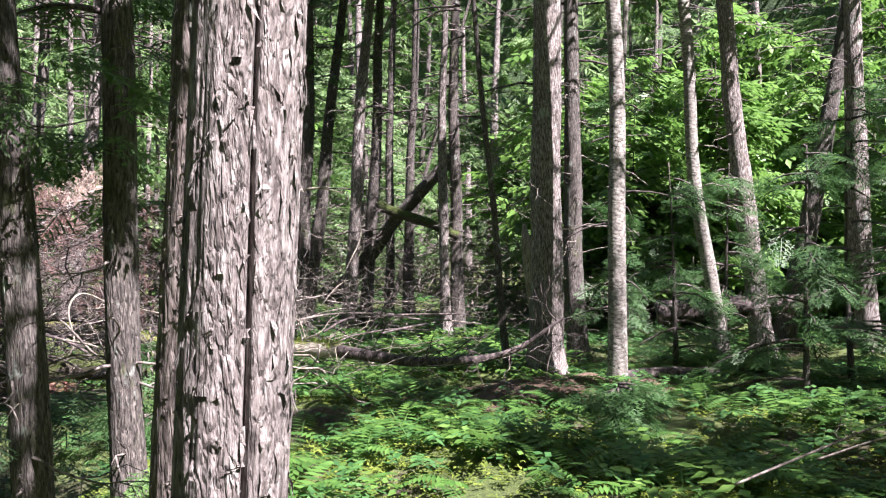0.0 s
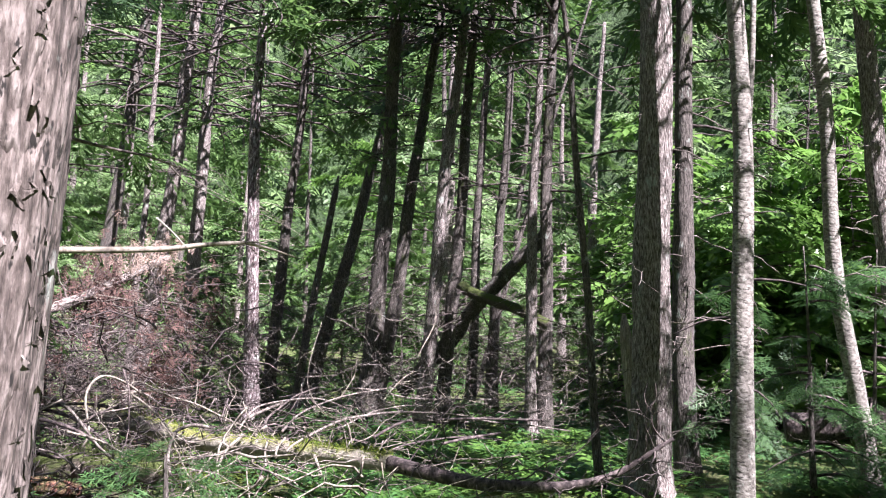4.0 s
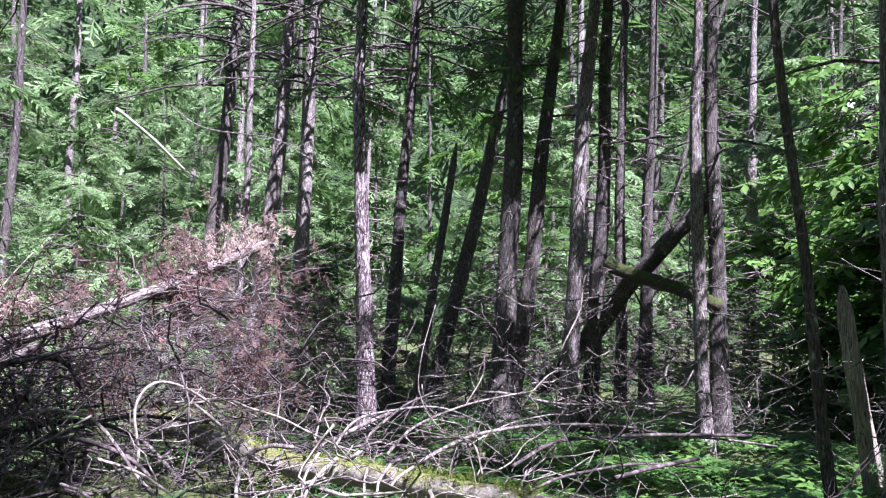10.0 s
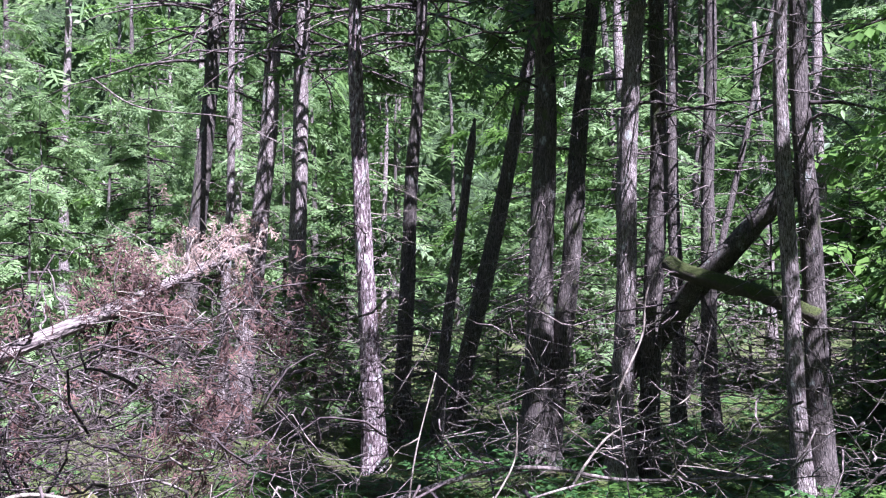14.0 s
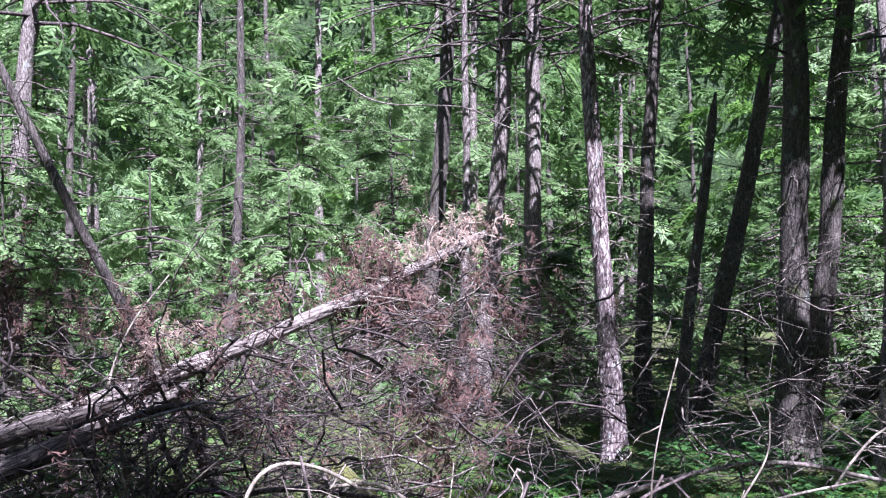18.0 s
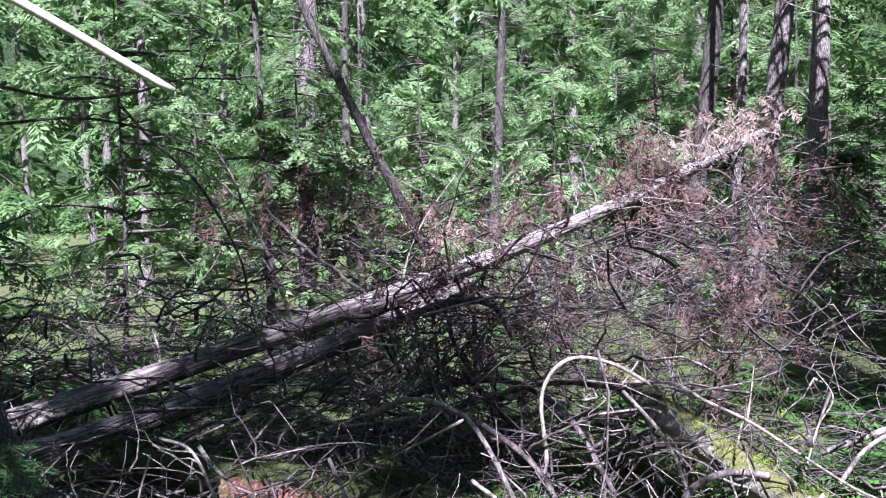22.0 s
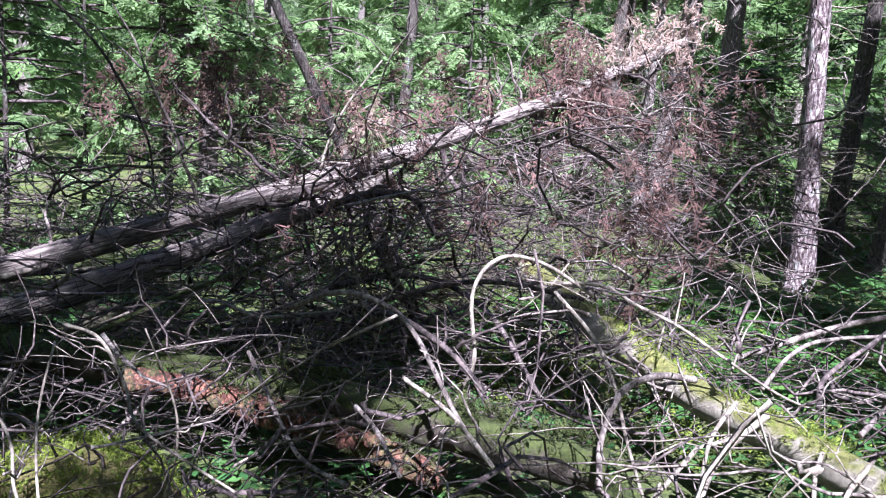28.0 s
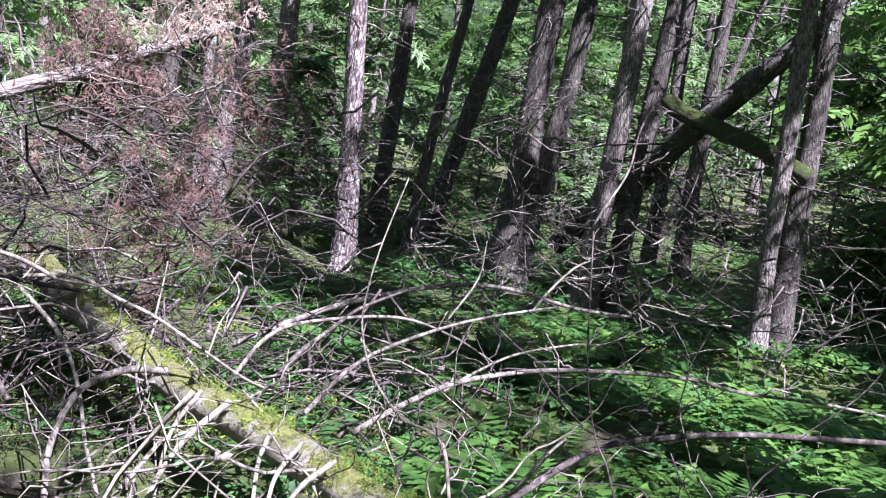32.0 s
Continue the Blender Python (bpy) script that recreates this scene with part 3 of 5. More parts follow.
def trunk_mesh(lean, r, h, sides, seed, bend=0.0, depth=0.10, plates=9, flare=0.35, step=0.08, top=None, crack=None):
    """A tapered trunk from under the floor to h, finely shaped up to the height that is seen near."""
    fine = min(h, 2.9 if step < 0.07 else 5.0)
    zs = np.r_[np.arange(-0.35, fine, step), np.linspace(fine, h, 14)[1:] if h > fine else []]
    g = np.random.default_rng(seed)
    ph = g.uniform(0, 6.28, 4)
    bx = bend * np.sin(zs * 0.9 + ph[0]) + 0.3 * bend * np.sin(zs * 2.3 + ph[1])
    by = bend * np.sin(zs * 0.8 + ph[2])
    p = np.stack([lean[0] * zs + bx - bx[4], lean[1] * zs + by - by[4], zs], -1)
    rad = r * (1 - 0.75 * np.clip(zs / max(h, 9.0), 0, 1)) * (1 + flare * np.exp(-np.clip(zs, 0, None) / 0.28))
    if top is not None:
        rad = rad * np.where(zs > h - top, np.clip((h - zs) / top, 0.12, 1) ** 0.6, 1)
    buf = Buf()
    rel = bark_relief(seed, depth, plates)
    if crack is not None:
        plain = rel
        rel = lambda an, di: plain(an, di) - 0.3 * np.exp(-(((an - crack - 0.03 * np.sin(7 * di) + np.pi) % (2 * np.pi) - np.pi) / 0.04) ** 2)
    add_tube(buf, p, rad, sides, 0, rel)
    return buf


def tree(name, x, y, lean, r, h, mat_bark, label, crowns=(), twigs=(), sides=20, seed=0, bend=0.03, depth=0.10, plates=9, flare=0.35, top=None, category="tree", twig_mat=None, step=0.08, group="", crack=None):
    """A standing tree: an empty at its foot with trunk, dead twigs and crown."""
    root = new(name)
    z = float(ground_z(x, y))
    root.location = (x, y, z)
    tagged(root, label, category, group)
    link("trunk", trunk_mesh(lean, r, h, sides, seed, bend, depth, plates, flare, step, top, crack), [mat_bark], root)
    if twigs:
        b = Buf()
        for z0, z1, n, ln in twigs:
            dead_twigs(b, lean, (0, 0), z0, z1, int(1.5 * n), ln)
        tagged(link("twig_growth", b, [twig_mat or WOOD_GREY], root, "thin bare dead twigs"), kind="stuff")
    for c in crowns:
        world_crown(root, lean, (x, y, z), c)
    return root


def world_crown(root, lean, at, c):
    """A crown laid out in the world, so that it can leave the sun's gaps open, and hung under its tree."""
    kind, leafm, z0, z1, reach, count, spray, per = c[:8]
    extra = c[8] if len(c) > 8 else {}
    before = set(root.children)
    crown(root, lean, kind, leafm, z0 + at[2], z1 + at[2], reach, count, spray, per, base=(at[0] - lean[0] * at[2], at[1] - lean[1] * at[2]), **extra)
    for ob in root.children:
        if ob not in before:
            ob.location = (-at[0], -at[1], -at[2])


# ---------- ground ----------
def make_ground():
    axis = np.concatenate([-np.geomspace(400, 16, 14), np.linspace(-15, 15, 260), np.geomspace(16, 400, 14)])
    xs, ys = axis - 1.5, axis + 8.0
    X, Y = np.meshgrid(xs, ys, indexing="ij")
    Z = ground_z(X, Y)
    lump = 0.05 * np.abs(np.sin(4.1 * X + 1.3 * np.sin(2 * Y)) * np.sin(3.7 * Y + 1.1 * np.sin(1.7 * X))) + rng.normal(0, 0.008, X.shape)
    far = np.clip((np.hypot(X + 1.5, Y - 8) - 14) / 10, 0, 1)
    Z = Z + lump * (1 - far)
    n, m = X.shape
    i, j = np.meshgrid(np.arange(n - 1), np.arange(m - 1), indexing="ij")
    f = np.stack([i * m + j, (i + 1) * m + j, (i + 1) * m + j + 1, i * m + j + 1], -1).reshape(-1, 4)
    b = Buf()
    b.add(np.stack([X, Y, Z], -1).reshape(-1, 3), f)
    tagged(link("ground", b, [FLOOR]), "mossy forest floor with brown needle litter", "ground", kind="structure")


make_ground()

# ---------- standing trees ----------
CANOPY = ("tuft", LEAF_CEDAR, 4.9, 11.5, 2.2, 74, 0.5, 15)
# HIGH and SPREAD stand mostly out of view, added for the shade they cast.
HIGH = ("tuft", LEAF_CEDAR, 6.0, 12.0, 2.4, 72, 0.55, 14)
SPREAD = ("tuft", LEAF_CEDAR, 5.5, 16.0, 3.6, 110, 0.6, 16)
MID = ("cedar", LEAF_CEDAR, 3.3, 5.4, 1.3, 6, 0.2, 7)
GROVE = ("tuft", LEAF_CEDAR, 5.9, 11.5, 2.2, 62, 0.5, 14)
LOW = ("cedar", LEAF_CEDAR, 2.2, 4.0, 1.0, 14, 0.3, 8)
CEDAR = "shaggy grey-brown cedar trunk with peeling upright bark strips"
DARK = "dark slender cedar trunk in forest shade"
GROUP = "slender cedars of the shaded grove"

# the twin cedar beside the path
tree("cedar_tree", -0.275, -0.76, (0.044, 0), 0.073, 14, BARK_NEAR, "grey cedar trunk with shredding bark and a dark vertical crack", (HIGH,), sides=190, seed=11, depth=0.035, plates=34, step=0.01, bend=0.0, flare=0.1, crack=2.76)
tree("cedar_tree", -0.72, 0.67, (0.05, 0), 0.132, 17, BARK_SHADED, "thick cedar trunk with shaded brown-grey shredding bark beside the path", (SPREAD,), sides=150, seed=12, depth=0.036, plates=30, step=0.012, bend=0.0, flare=0.1)
tree("cedar_tree", -1.42, 1.27, (-0.092, -0.001), 0.073, 9, BARK_DARK, CEDAR, (HIGH, ("cedar", LEAF_CEDAR, 1.8, 2.8, 0.9, 9, 0.2, 9)), ((0.3, 2.6, 8, 0.6),), sides=40, seed=13, step=0.04)
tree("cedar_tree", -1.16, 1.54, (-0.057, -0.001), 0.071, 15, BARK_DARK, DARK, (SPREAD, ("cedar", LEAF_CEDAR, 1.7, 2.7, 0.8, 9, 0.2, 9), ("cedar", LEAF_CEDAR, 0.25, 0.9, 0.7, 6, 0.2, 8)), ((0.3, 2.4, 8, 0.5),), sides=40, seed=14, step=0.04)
def bark_shreds(root, lean, r, h, z0, z1, n, wide=0.0035, skin=BARK_NEAR):
    """Thin strips of bark that peel from a trunk, their lower ends standing off."""
    b = Buf()
    for _ in range(n):
        z, a, ln = rng.uniform(z0, z1), rng.uniform(0, 6.283), rng.uniform(0.012, 0.05)
        w, off = wide * rng.uniform(0.3, 1.2), rng.uniform(0.0, 0.004) + 0.006 * (rng.uniform() < 0.08)
        down = rng.choice((-1, 1), p=(0.75, 0.25))
        pts = []
        for k, (u, o) in enumerate(((0, -0.002), (0.5, 0.003), (1, off))):
            q = r * (1 - 0.75 * z / max(h, 9.0)) + o
            for sd in (-1, 1):
                an = a + sd * w * (1 - 0.5 * u) / r + 0.1 * u * rng.normal()
                zz = z + down * ln * u
                pts.append((lean[0] * zz + q * math.sin(an), lean[1] * zz + q * math.cos(an), zz))
        b.add(pts, [(0, 1, 3, 2), (2, 3, 5, 4)])
    link("bark_fringe", b, [skin], root, "peeling shreds of bark", smooth=False)["kind"] = "stuff"


near_cedars = [ob for ob in bpy.data.objects if ob.name.startswith("cedar_tree")]
bark_shreds(near_cedars[0], (0.044, 0), 0.074, 14, 0.3, 2.6, 900)
bark_shreds(near_cedars[1], (0.05, 0), 0.134, 17, 0.2, 2.7, 800, 0.0040, BARK_SHADED)
bark_shreds(near_cedars[2], (-0.092, -0.001), 0.074, 9, 0.2, 2.6, 300, 0.0035, BARK_DARK)
# an unseen cedar added behind the start of the walk, to shade the floor
tree("cedar_tree", 5.6, -0.6, (0.01, 0.02), 0.14, 15, BARK_CEDAR, CEDAR, (HIGH,), seed=52)
# the large cedar and its neighbours
tree("cedar_tree", 1.18, 7.02, (-0.014, -0.001), 0.186, 13, BARK_CEDAR, "large cedar with flared foot and stringy sunlit bark", (CANOPY,), ((1.5, 5, 14, 0.8),), sides=48, seed=15, plates=16, step=0.05, flare=0.5)
tree("cedar_tree", 1.74, 8.27, (-0.027, -0.001), 0.123, 12, BARK_DARK, DARK, (CANOPY, MID), ((1, 5, 20, 0.8),), seed=16)
tree("spruce_sapling", 1.76, 6.25, (-0.016, -0.001), 0.094, 11, BARK_GREY, "smooth grey young spruce trunk ringed with twig whorls", (HIGH,), ((0.8, 4.5, 26, 0.25),), sides=28, seed=17, depth=0.02, flare=0.15)
tree("spruce_sapling", 2.05, 7.28, (0.009, -0.001), 0.043, 8, BARK_GREY, "thin grey young spruce stem", (("fir", LEAF_FIR, 0.8, 3.4, 0.8, 16, 0.3, 7),), ((0.5, 4, 12, 0.4),), sides=12, seed=18, depth=0.02)
tree("aspen_tree", 3.46, 8.22, (-0.113, -0.001), 0.091, 12, BARK_GREY, "slim curved grey trunk with a pale sunlit foot", (HIGH,), ((2, 5, 8, 0.7),), seed=19, bend=0.07, depth=0.04)
tree("cedar_tree", 4.30, 9.07, (-0.106, -0.001), 0.145, 12, BARK_CEDAR, CEDAR, (HIGH,), ((1, 5, 12, 0.8),), seed=20)
tree("cedar_tree", 4.76, 9.64, (0.192, -0.001), 0.147, 11, BARK_DARK, "dark leaning cedar trunk", (HIGH,), seed=21)
tree("cedar_tree", 5.59, 8.92, (-0.041, -0.001), 0.153, 12, BARK_CEDAR, CEDAR, (HIGH,), ((1, 4, 12, 0.9),), seed=22)
tree("cedar_tree", 2.72, 2.96, (0.179, 0.002), 0.077, 9, BARK_DARK, "dark leaning cedar trunk beside the path", (HIGH,), ((0.4, 2.5, 10, 0.6),), sides=32, seed=23)
tree("cedar_tree", 3.79, 4.36, (-0.071, -0.004), 0.078, 9, BARK_CEDAR, CEDAR, (HIGH,), ((0.5, 3, 10, 0.6),), sides=28, seed=24)
# the grove in the middle
tree("flaky_tree", -4.15, 12.27, (-0.019, -0.005), 0.127, 10, BARK_FLAKY, "straight trunk with pink-grey flaking bark and pale lichen", (HIGH,), ((1.2, 2.6, 30, 0.45), (2.6, 5.8, 42, 0.8)), sides=36, seed=25, plates=14, depth=0.12, step=0.04, twig_mat=WOOD_PALE)
tree("dead_snag", -3.59, 12.80, (0.133, 0.041), 0.074, 3.9, BARK_DARK, "leaning bare snag broken off at the top", (), ((1, 3.8, 6, 0.4),), seed=26, depth=0.05, top=0.3)
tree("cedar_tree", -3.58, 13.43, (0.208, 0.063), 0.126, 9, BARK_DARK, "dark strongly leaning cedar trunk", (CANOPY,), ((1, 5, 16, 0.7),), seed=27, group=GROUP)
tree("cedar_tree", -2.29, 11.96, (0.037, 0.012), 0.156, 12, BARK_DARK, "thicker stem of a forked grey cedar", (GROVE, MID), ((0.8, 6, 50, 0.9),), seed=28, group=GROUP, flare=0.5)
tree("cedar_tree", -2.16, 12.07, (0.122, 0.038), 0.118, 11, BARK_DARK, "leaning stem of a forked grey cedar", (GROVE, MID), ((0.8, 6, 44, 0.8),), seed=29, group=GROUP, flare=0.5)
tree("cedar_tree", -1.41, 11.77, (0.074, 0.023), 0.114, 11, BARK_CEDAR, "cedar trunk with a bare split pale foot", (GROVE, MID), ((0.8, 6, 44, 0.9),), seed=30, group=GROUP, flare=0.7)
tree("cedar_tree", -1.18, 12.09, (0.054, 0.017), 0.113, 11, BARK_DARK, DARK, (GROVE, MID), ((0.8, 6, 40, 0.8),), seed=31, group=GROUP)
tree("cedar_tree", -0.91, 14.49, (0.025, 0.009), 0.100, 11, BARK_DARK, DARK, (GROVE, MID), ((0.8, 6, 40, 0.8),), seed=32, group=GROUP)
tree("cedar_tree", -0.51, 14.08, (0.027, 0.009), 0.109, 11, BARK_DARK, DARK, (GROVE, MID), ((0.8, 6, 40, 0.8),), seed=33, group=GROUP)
tree("cedar_tree", -0.96, 14.92, (0.262, 0.080), 0.060, 8, BARK_DARK, "thin dark leaning stem", (MID,), ((1, 6, 16, 0.5),), seed=34, group=GROUP)
tree("cedar_tree", 0.18, 11.18, (0.002, 0.001), 0.086, 6.2, BARK_CEDAR, "reddish split cedar stem with a broken top", (), ((1, 6, 16, 0.7),), seed=35, group=GROUP, top=1.2)
tree("cedar_tree", 0.36, 11.37, (0.005, 0.002), 0.108, 12, BARK_DARK, "straight grey cedar stem beside a split one", (GROVE, MID), ((0.8, 6, 44, 0.9),), seed=36, group=GROUP)
tree("cedar_tree", 0.82, 7.43, (-0.131, -0.032), 0.041, 8, BARK_DARK, "thin curved dark cedar stem", (MID,), ((1, 5, 18, 0.6),), seed=37, bend=0.06)
tree("dead_snag", 1.35, 8.82, (-0.095, -0.023), 0.072, 1.75, BARK_PALE, "pale barkless stump of a broken tree", (), seed=38, depth=0.05, top=0.25)
tree("cedar_tree", -4.28, 13.58, (0.054, 0.018), 0.116, 11, BARK_DARK, "brown cedar trunk covered with dead twigs", (CANOPY,), ((0.6, 6, 60, 0.6),), seed=39, group=GROUP)
# back left
tree("cedar_tree", -6.84, 13.89, (0.090, 0.025), 0.163, 12, BARK_CEDAR, CEDAR, (CANOPY,), ((2, 7, 24, 0.9),), seed=40)
tree("cedar_tree", -6.00, 13.77, (0.050, 0.010), 0.141, 12, BARK_CEDAR, CEDAR, (CANOPY,), ((2, 7, 24, 0.9),), seed=41)
tree("cedar_tree", -7.95, 13.91, (0.106, 0.032), 0.151, 12, BARK_DARK, DARK, (CANOPY,), seed=42)
tree("cedar_tree", -6.61, 13.12, (0.025, 0.000), 0.070, 10, BARK_CEDAR, "slim grey cedar stem", (HIGH,), ((2, 7, 12, 0.6),), seed=43)
tree("cedar_tree", -9.77, 8.69, (0.029, 0.032), 0.124, 11, BARK_CEDAR, CEDAR, (CANOPY, LOW), ((1, 5, 14, 0.8),), seed=44)
tree("cedar_tree", -11.38, 13.41, (0.033, 0.009), 0.103, 11, BARK_DARK, "dark dead trunk with bare drooping branches", (), ((2, 9, 60, 1.2),), seed=45)
tree("cedar_tree", -9.22, 7.91, (-0.008, -0.010), 0.050, 8, BARK_DARK, "slim dark cedar stem", (LOW,), seed=46)
tree("cedar_tree", -6.89, 9.14, (-0.330, -0.373), 0.061, 6, BARK_DARK, "thin black stem leaning far over", (), ((1, 5, 22, 0.7),), seed=47)
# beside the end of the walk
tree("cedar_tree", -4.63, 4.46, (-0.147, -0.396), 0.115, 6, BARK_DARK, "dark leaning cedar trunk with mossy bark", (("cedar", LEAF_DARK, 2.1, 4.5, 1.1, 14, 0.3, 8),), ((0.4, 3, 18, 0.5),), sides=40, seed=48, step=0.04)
tree("cedar_tree", -5.29, 3.89, (-0.471, -0.914), 0.113, 4, BARK_DARK, "dark trunk leaning low over the ground", (), ((0.4, 2, 8, 0.5),), sides=32, seed=49, step=0.05)

tree("cedar_tree", -6.21, 2.74, (0.022, 0.029), 0.096, 9, BARK_DARK, "shaded cedar with drooping green sprays", (HIGH, ("cedar", LEAF_CEDAR, 2.0, 4.5, 1.7, 34, 0.26, 13)), ((0.4, 3, 14, 0.7),), seed=50)
tree("fir_sapling", -4.1, 3.55, (0, 0), 0.02, 1.35, BARK_DARK, "small fir with bright flat needle sprays", (("fir", LEAF_FIR, 0.7, 1.4, 0.75, 9, 0.26, 7),), sides=8, seed=51, category="young tree", top=1.3)
# cedars and firs with low green foliage
def young(name, x, y, h, reach, kind, leafm, label, count=40, spray=0.3, per=10, z0=0.25, r=0.03, near=0.9, gaps=True):
    return tree(name, x, y, (rng.normal(0, 0.02), rng.normal(0, 0.02)), r, h, BARK_DARK, label,
                ((kind, leafm, z0, h, reach, count, spray, per, {"near": near, "gaps": gaps}),), sides=8, seed=int(rng.integers(1000)), depth=0.02, category="young tree", top=h * 0.9)


FIRLABEL = "young balsam fir with flat green needle sprays"
for x, y, h, rch in ((3.3, 5.6, 2.4, 0.8), (4.2, 6.6, 3.0, 1.0), (5.2, 7.6, 3.4, 1.1), (2.75, 7.7, 2.4, 0.8), (1.35, 4.3, 0.5, 0.35), (3.6, 8.6, 2.6, 0.9), (6.2, 8.6, 3.6, 1.2)):
    young("fir_sapling", x, y, h, rch, "fir", LEAF_FIR, FIRLABEL, int(9 + 6 * h), 0.3, 7)
for x, y, h, rch in ((-1.7, 3.9, 0.8, 0.6), (-3.5, 3.0, 0.9, 0.6)):
    young("fir_sapling", x, y, h, rch, "fir", LEAF_FIR, FIRLABEL, int(8 + 8 * h), 0.3, 7)
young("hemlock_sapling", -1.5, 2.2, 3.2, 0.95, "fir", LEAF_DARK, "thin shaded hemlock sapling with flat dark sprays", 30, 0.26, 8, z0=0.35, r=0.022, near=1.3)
CEDLABEL = "young cedar with hanging flat green sprays"
for x, y, h, rch in ((-9.0, 8.2, 4.2, 1.3), (-9.6, 6.4, 4.6, 1.4), (-8.9, 4.6, 4.0, 1.3), (-10.6, 11.2, 5.0, 1.5), (-8.3, 11.6, 3.4, 1.2), (-9.3, 13.2, 5.2, 1.5), (-11.5, 8.0, 5.5, 1.6), (-7.9, 2.6, 4.2, 1.3), (-10.6, 3.5, 5.0, 1.6), (-7.6, 13.1, 3.0, 1.0)):
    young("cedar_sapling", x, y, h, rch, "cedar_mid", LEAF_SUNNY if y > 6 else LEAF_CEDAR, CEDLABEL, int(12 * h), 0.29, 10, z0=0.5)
for x, y, h, rch in ((-5.3, 13.3, 2.4, 0.9), (-4.9, 15.6, 3.0, 1.1), (-3.1, 15.9, 2.6, 1.0), (-2.6, 17.6, 3.2, 1.2), (-6.2, 16.4, 3.4, 1.2), (-1.6, 18.0, 3.0, 1.1), (0.2, 18.2, 3.2, 1.2), (1.6, 17.4, 3.2, 1.2), (1.9, 15.2, 2.4, 0.9), (-4.1, 18.2, 3.4, 1.2), (-7.4, 17.6, 3.4, 1.2)):
    young("cedar_sapling", x, y, h, rch, "cedar_mid", LEAF_CEDAR, "shaded young cedar with thin drooping sprays", int(9 * h), 0.36, 8, z0=0.4)
BROADLABEL = "leafy maple sapling with bright sunlit leaves"
for x, y, h, rch in ((3.4, 12.6, 4.2, 1.4), (4.9, 12.2, 4.4, 1.4), (7.6, 11.6, 4.6, 1.5), (4.7, 15.8, 5.5, 1.7), (2.6, 14.2, 4.4, 1.4), (5.2, 13.2, 4.8, 1.6), (6.9, 13.8, 5.4, 1.8), (8.6, 12.4, 5.2, 1.8), (4.0, 14.5, 5.2, 1.6), (7.6, 16.0, 6.5, 2.0), (9.8, 15.0, 6.0, 2.0), (8.2, 9.3, 4.2, 1.5), (3.2, 16.5, 5.5, 1.7), (5.8, 17.5, 6.5, 2.0), (10.5, 18.0, 7.0, 2.2)):
    young("maple_sapling", x, y, h, rch, "broad", LEAF_BROAD, BROADLABEL, int(13 * h), 0.55, 10, z0=0.8)
for x, y, h, rch in ((5.6, 17.6, 9.0, 2.4), (7.6, 19.0, 10.0, 2.6), (9.8, 18.0, 10.0, 2.6), (3.4, 18.8, 9.0, 2.3), (11.4, 15.6, 9.0, 2.4)):
    young("maple_tree", x, y, h, rch, "broad", LEAF_BROAD, "tall leafy maple in full sun", int(7 * h), 0.9, 10, z0=2.0, r=0.07)
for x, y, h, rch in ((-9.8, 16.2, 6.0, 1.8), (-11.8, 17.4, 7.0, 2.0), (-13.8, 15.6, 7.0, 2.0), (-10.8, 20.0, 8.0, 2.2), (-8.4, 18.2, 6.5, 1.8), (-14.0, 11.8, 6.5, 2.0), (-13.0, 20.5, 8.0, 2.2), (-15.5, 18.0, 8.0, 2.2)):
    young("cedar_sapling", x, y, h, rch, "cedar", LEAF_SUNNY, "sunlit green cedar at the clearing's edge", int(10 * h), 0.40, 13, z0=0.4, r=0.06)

# far wood all round
def far_wood():
    spots = []
    g = np.random.default_rng(21)
    while len(spots) < 190:
        a, d = g.uniform(0, 6.283), g.uniform(7, 42)
        x, y = -1 + d * math.cos(a), 6 + d * math.sin(a)
        inside = -13 < x < 9 and -1.5 < y < 18
        close = np.linalg.norm(EYES[:, :2] - (x, y), axis=1).min() < 4.5
        if not inside and not close and all(math.hypot(x - p, y - q) > 1.3 for p, q in spots):
            spots.append((x, y))
    for k, (x, y) in enumerate(spots):
        front = y > 10 or x < -9
        d = math.hypot(x + 1, y - 4)
        edge = front and d < 22
        h = g.uniform(7, 12) if edge else g.uniform(14, 18)
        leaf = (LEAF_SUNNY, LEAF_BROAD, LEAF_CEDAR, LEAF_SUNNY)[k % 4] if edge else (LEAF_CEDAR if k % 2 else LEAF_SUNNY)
        if edge:
            crowns = [("cedar_mid", leaf, 0.6, h, 2.3, int(3.2 * h), 0.5, 15, {"wood_sides": 3})]
        elif front:
            crowns = [("tuft", leaf, 0.6, h, 2.6, 32, 1.25, 8, {"wood_sides": 0})]
        else:
            # Trees outside the view, added only so their crowns shade the scene.
            crowns = [("tuft", leaf, 4.5, h, 2.6, 22, 1.4, 7, {"wood_sides": 0})]
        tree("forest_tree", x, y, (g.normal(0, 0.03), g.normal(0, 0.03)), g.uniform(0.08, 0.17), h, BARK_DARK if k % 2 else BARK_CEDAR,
             "cedar among the trees of the far wood", crowns, sides=7, seed=100 + k, step=0.4 if d > 24 else 0.2, group="trees of the far wood")


far_wood()


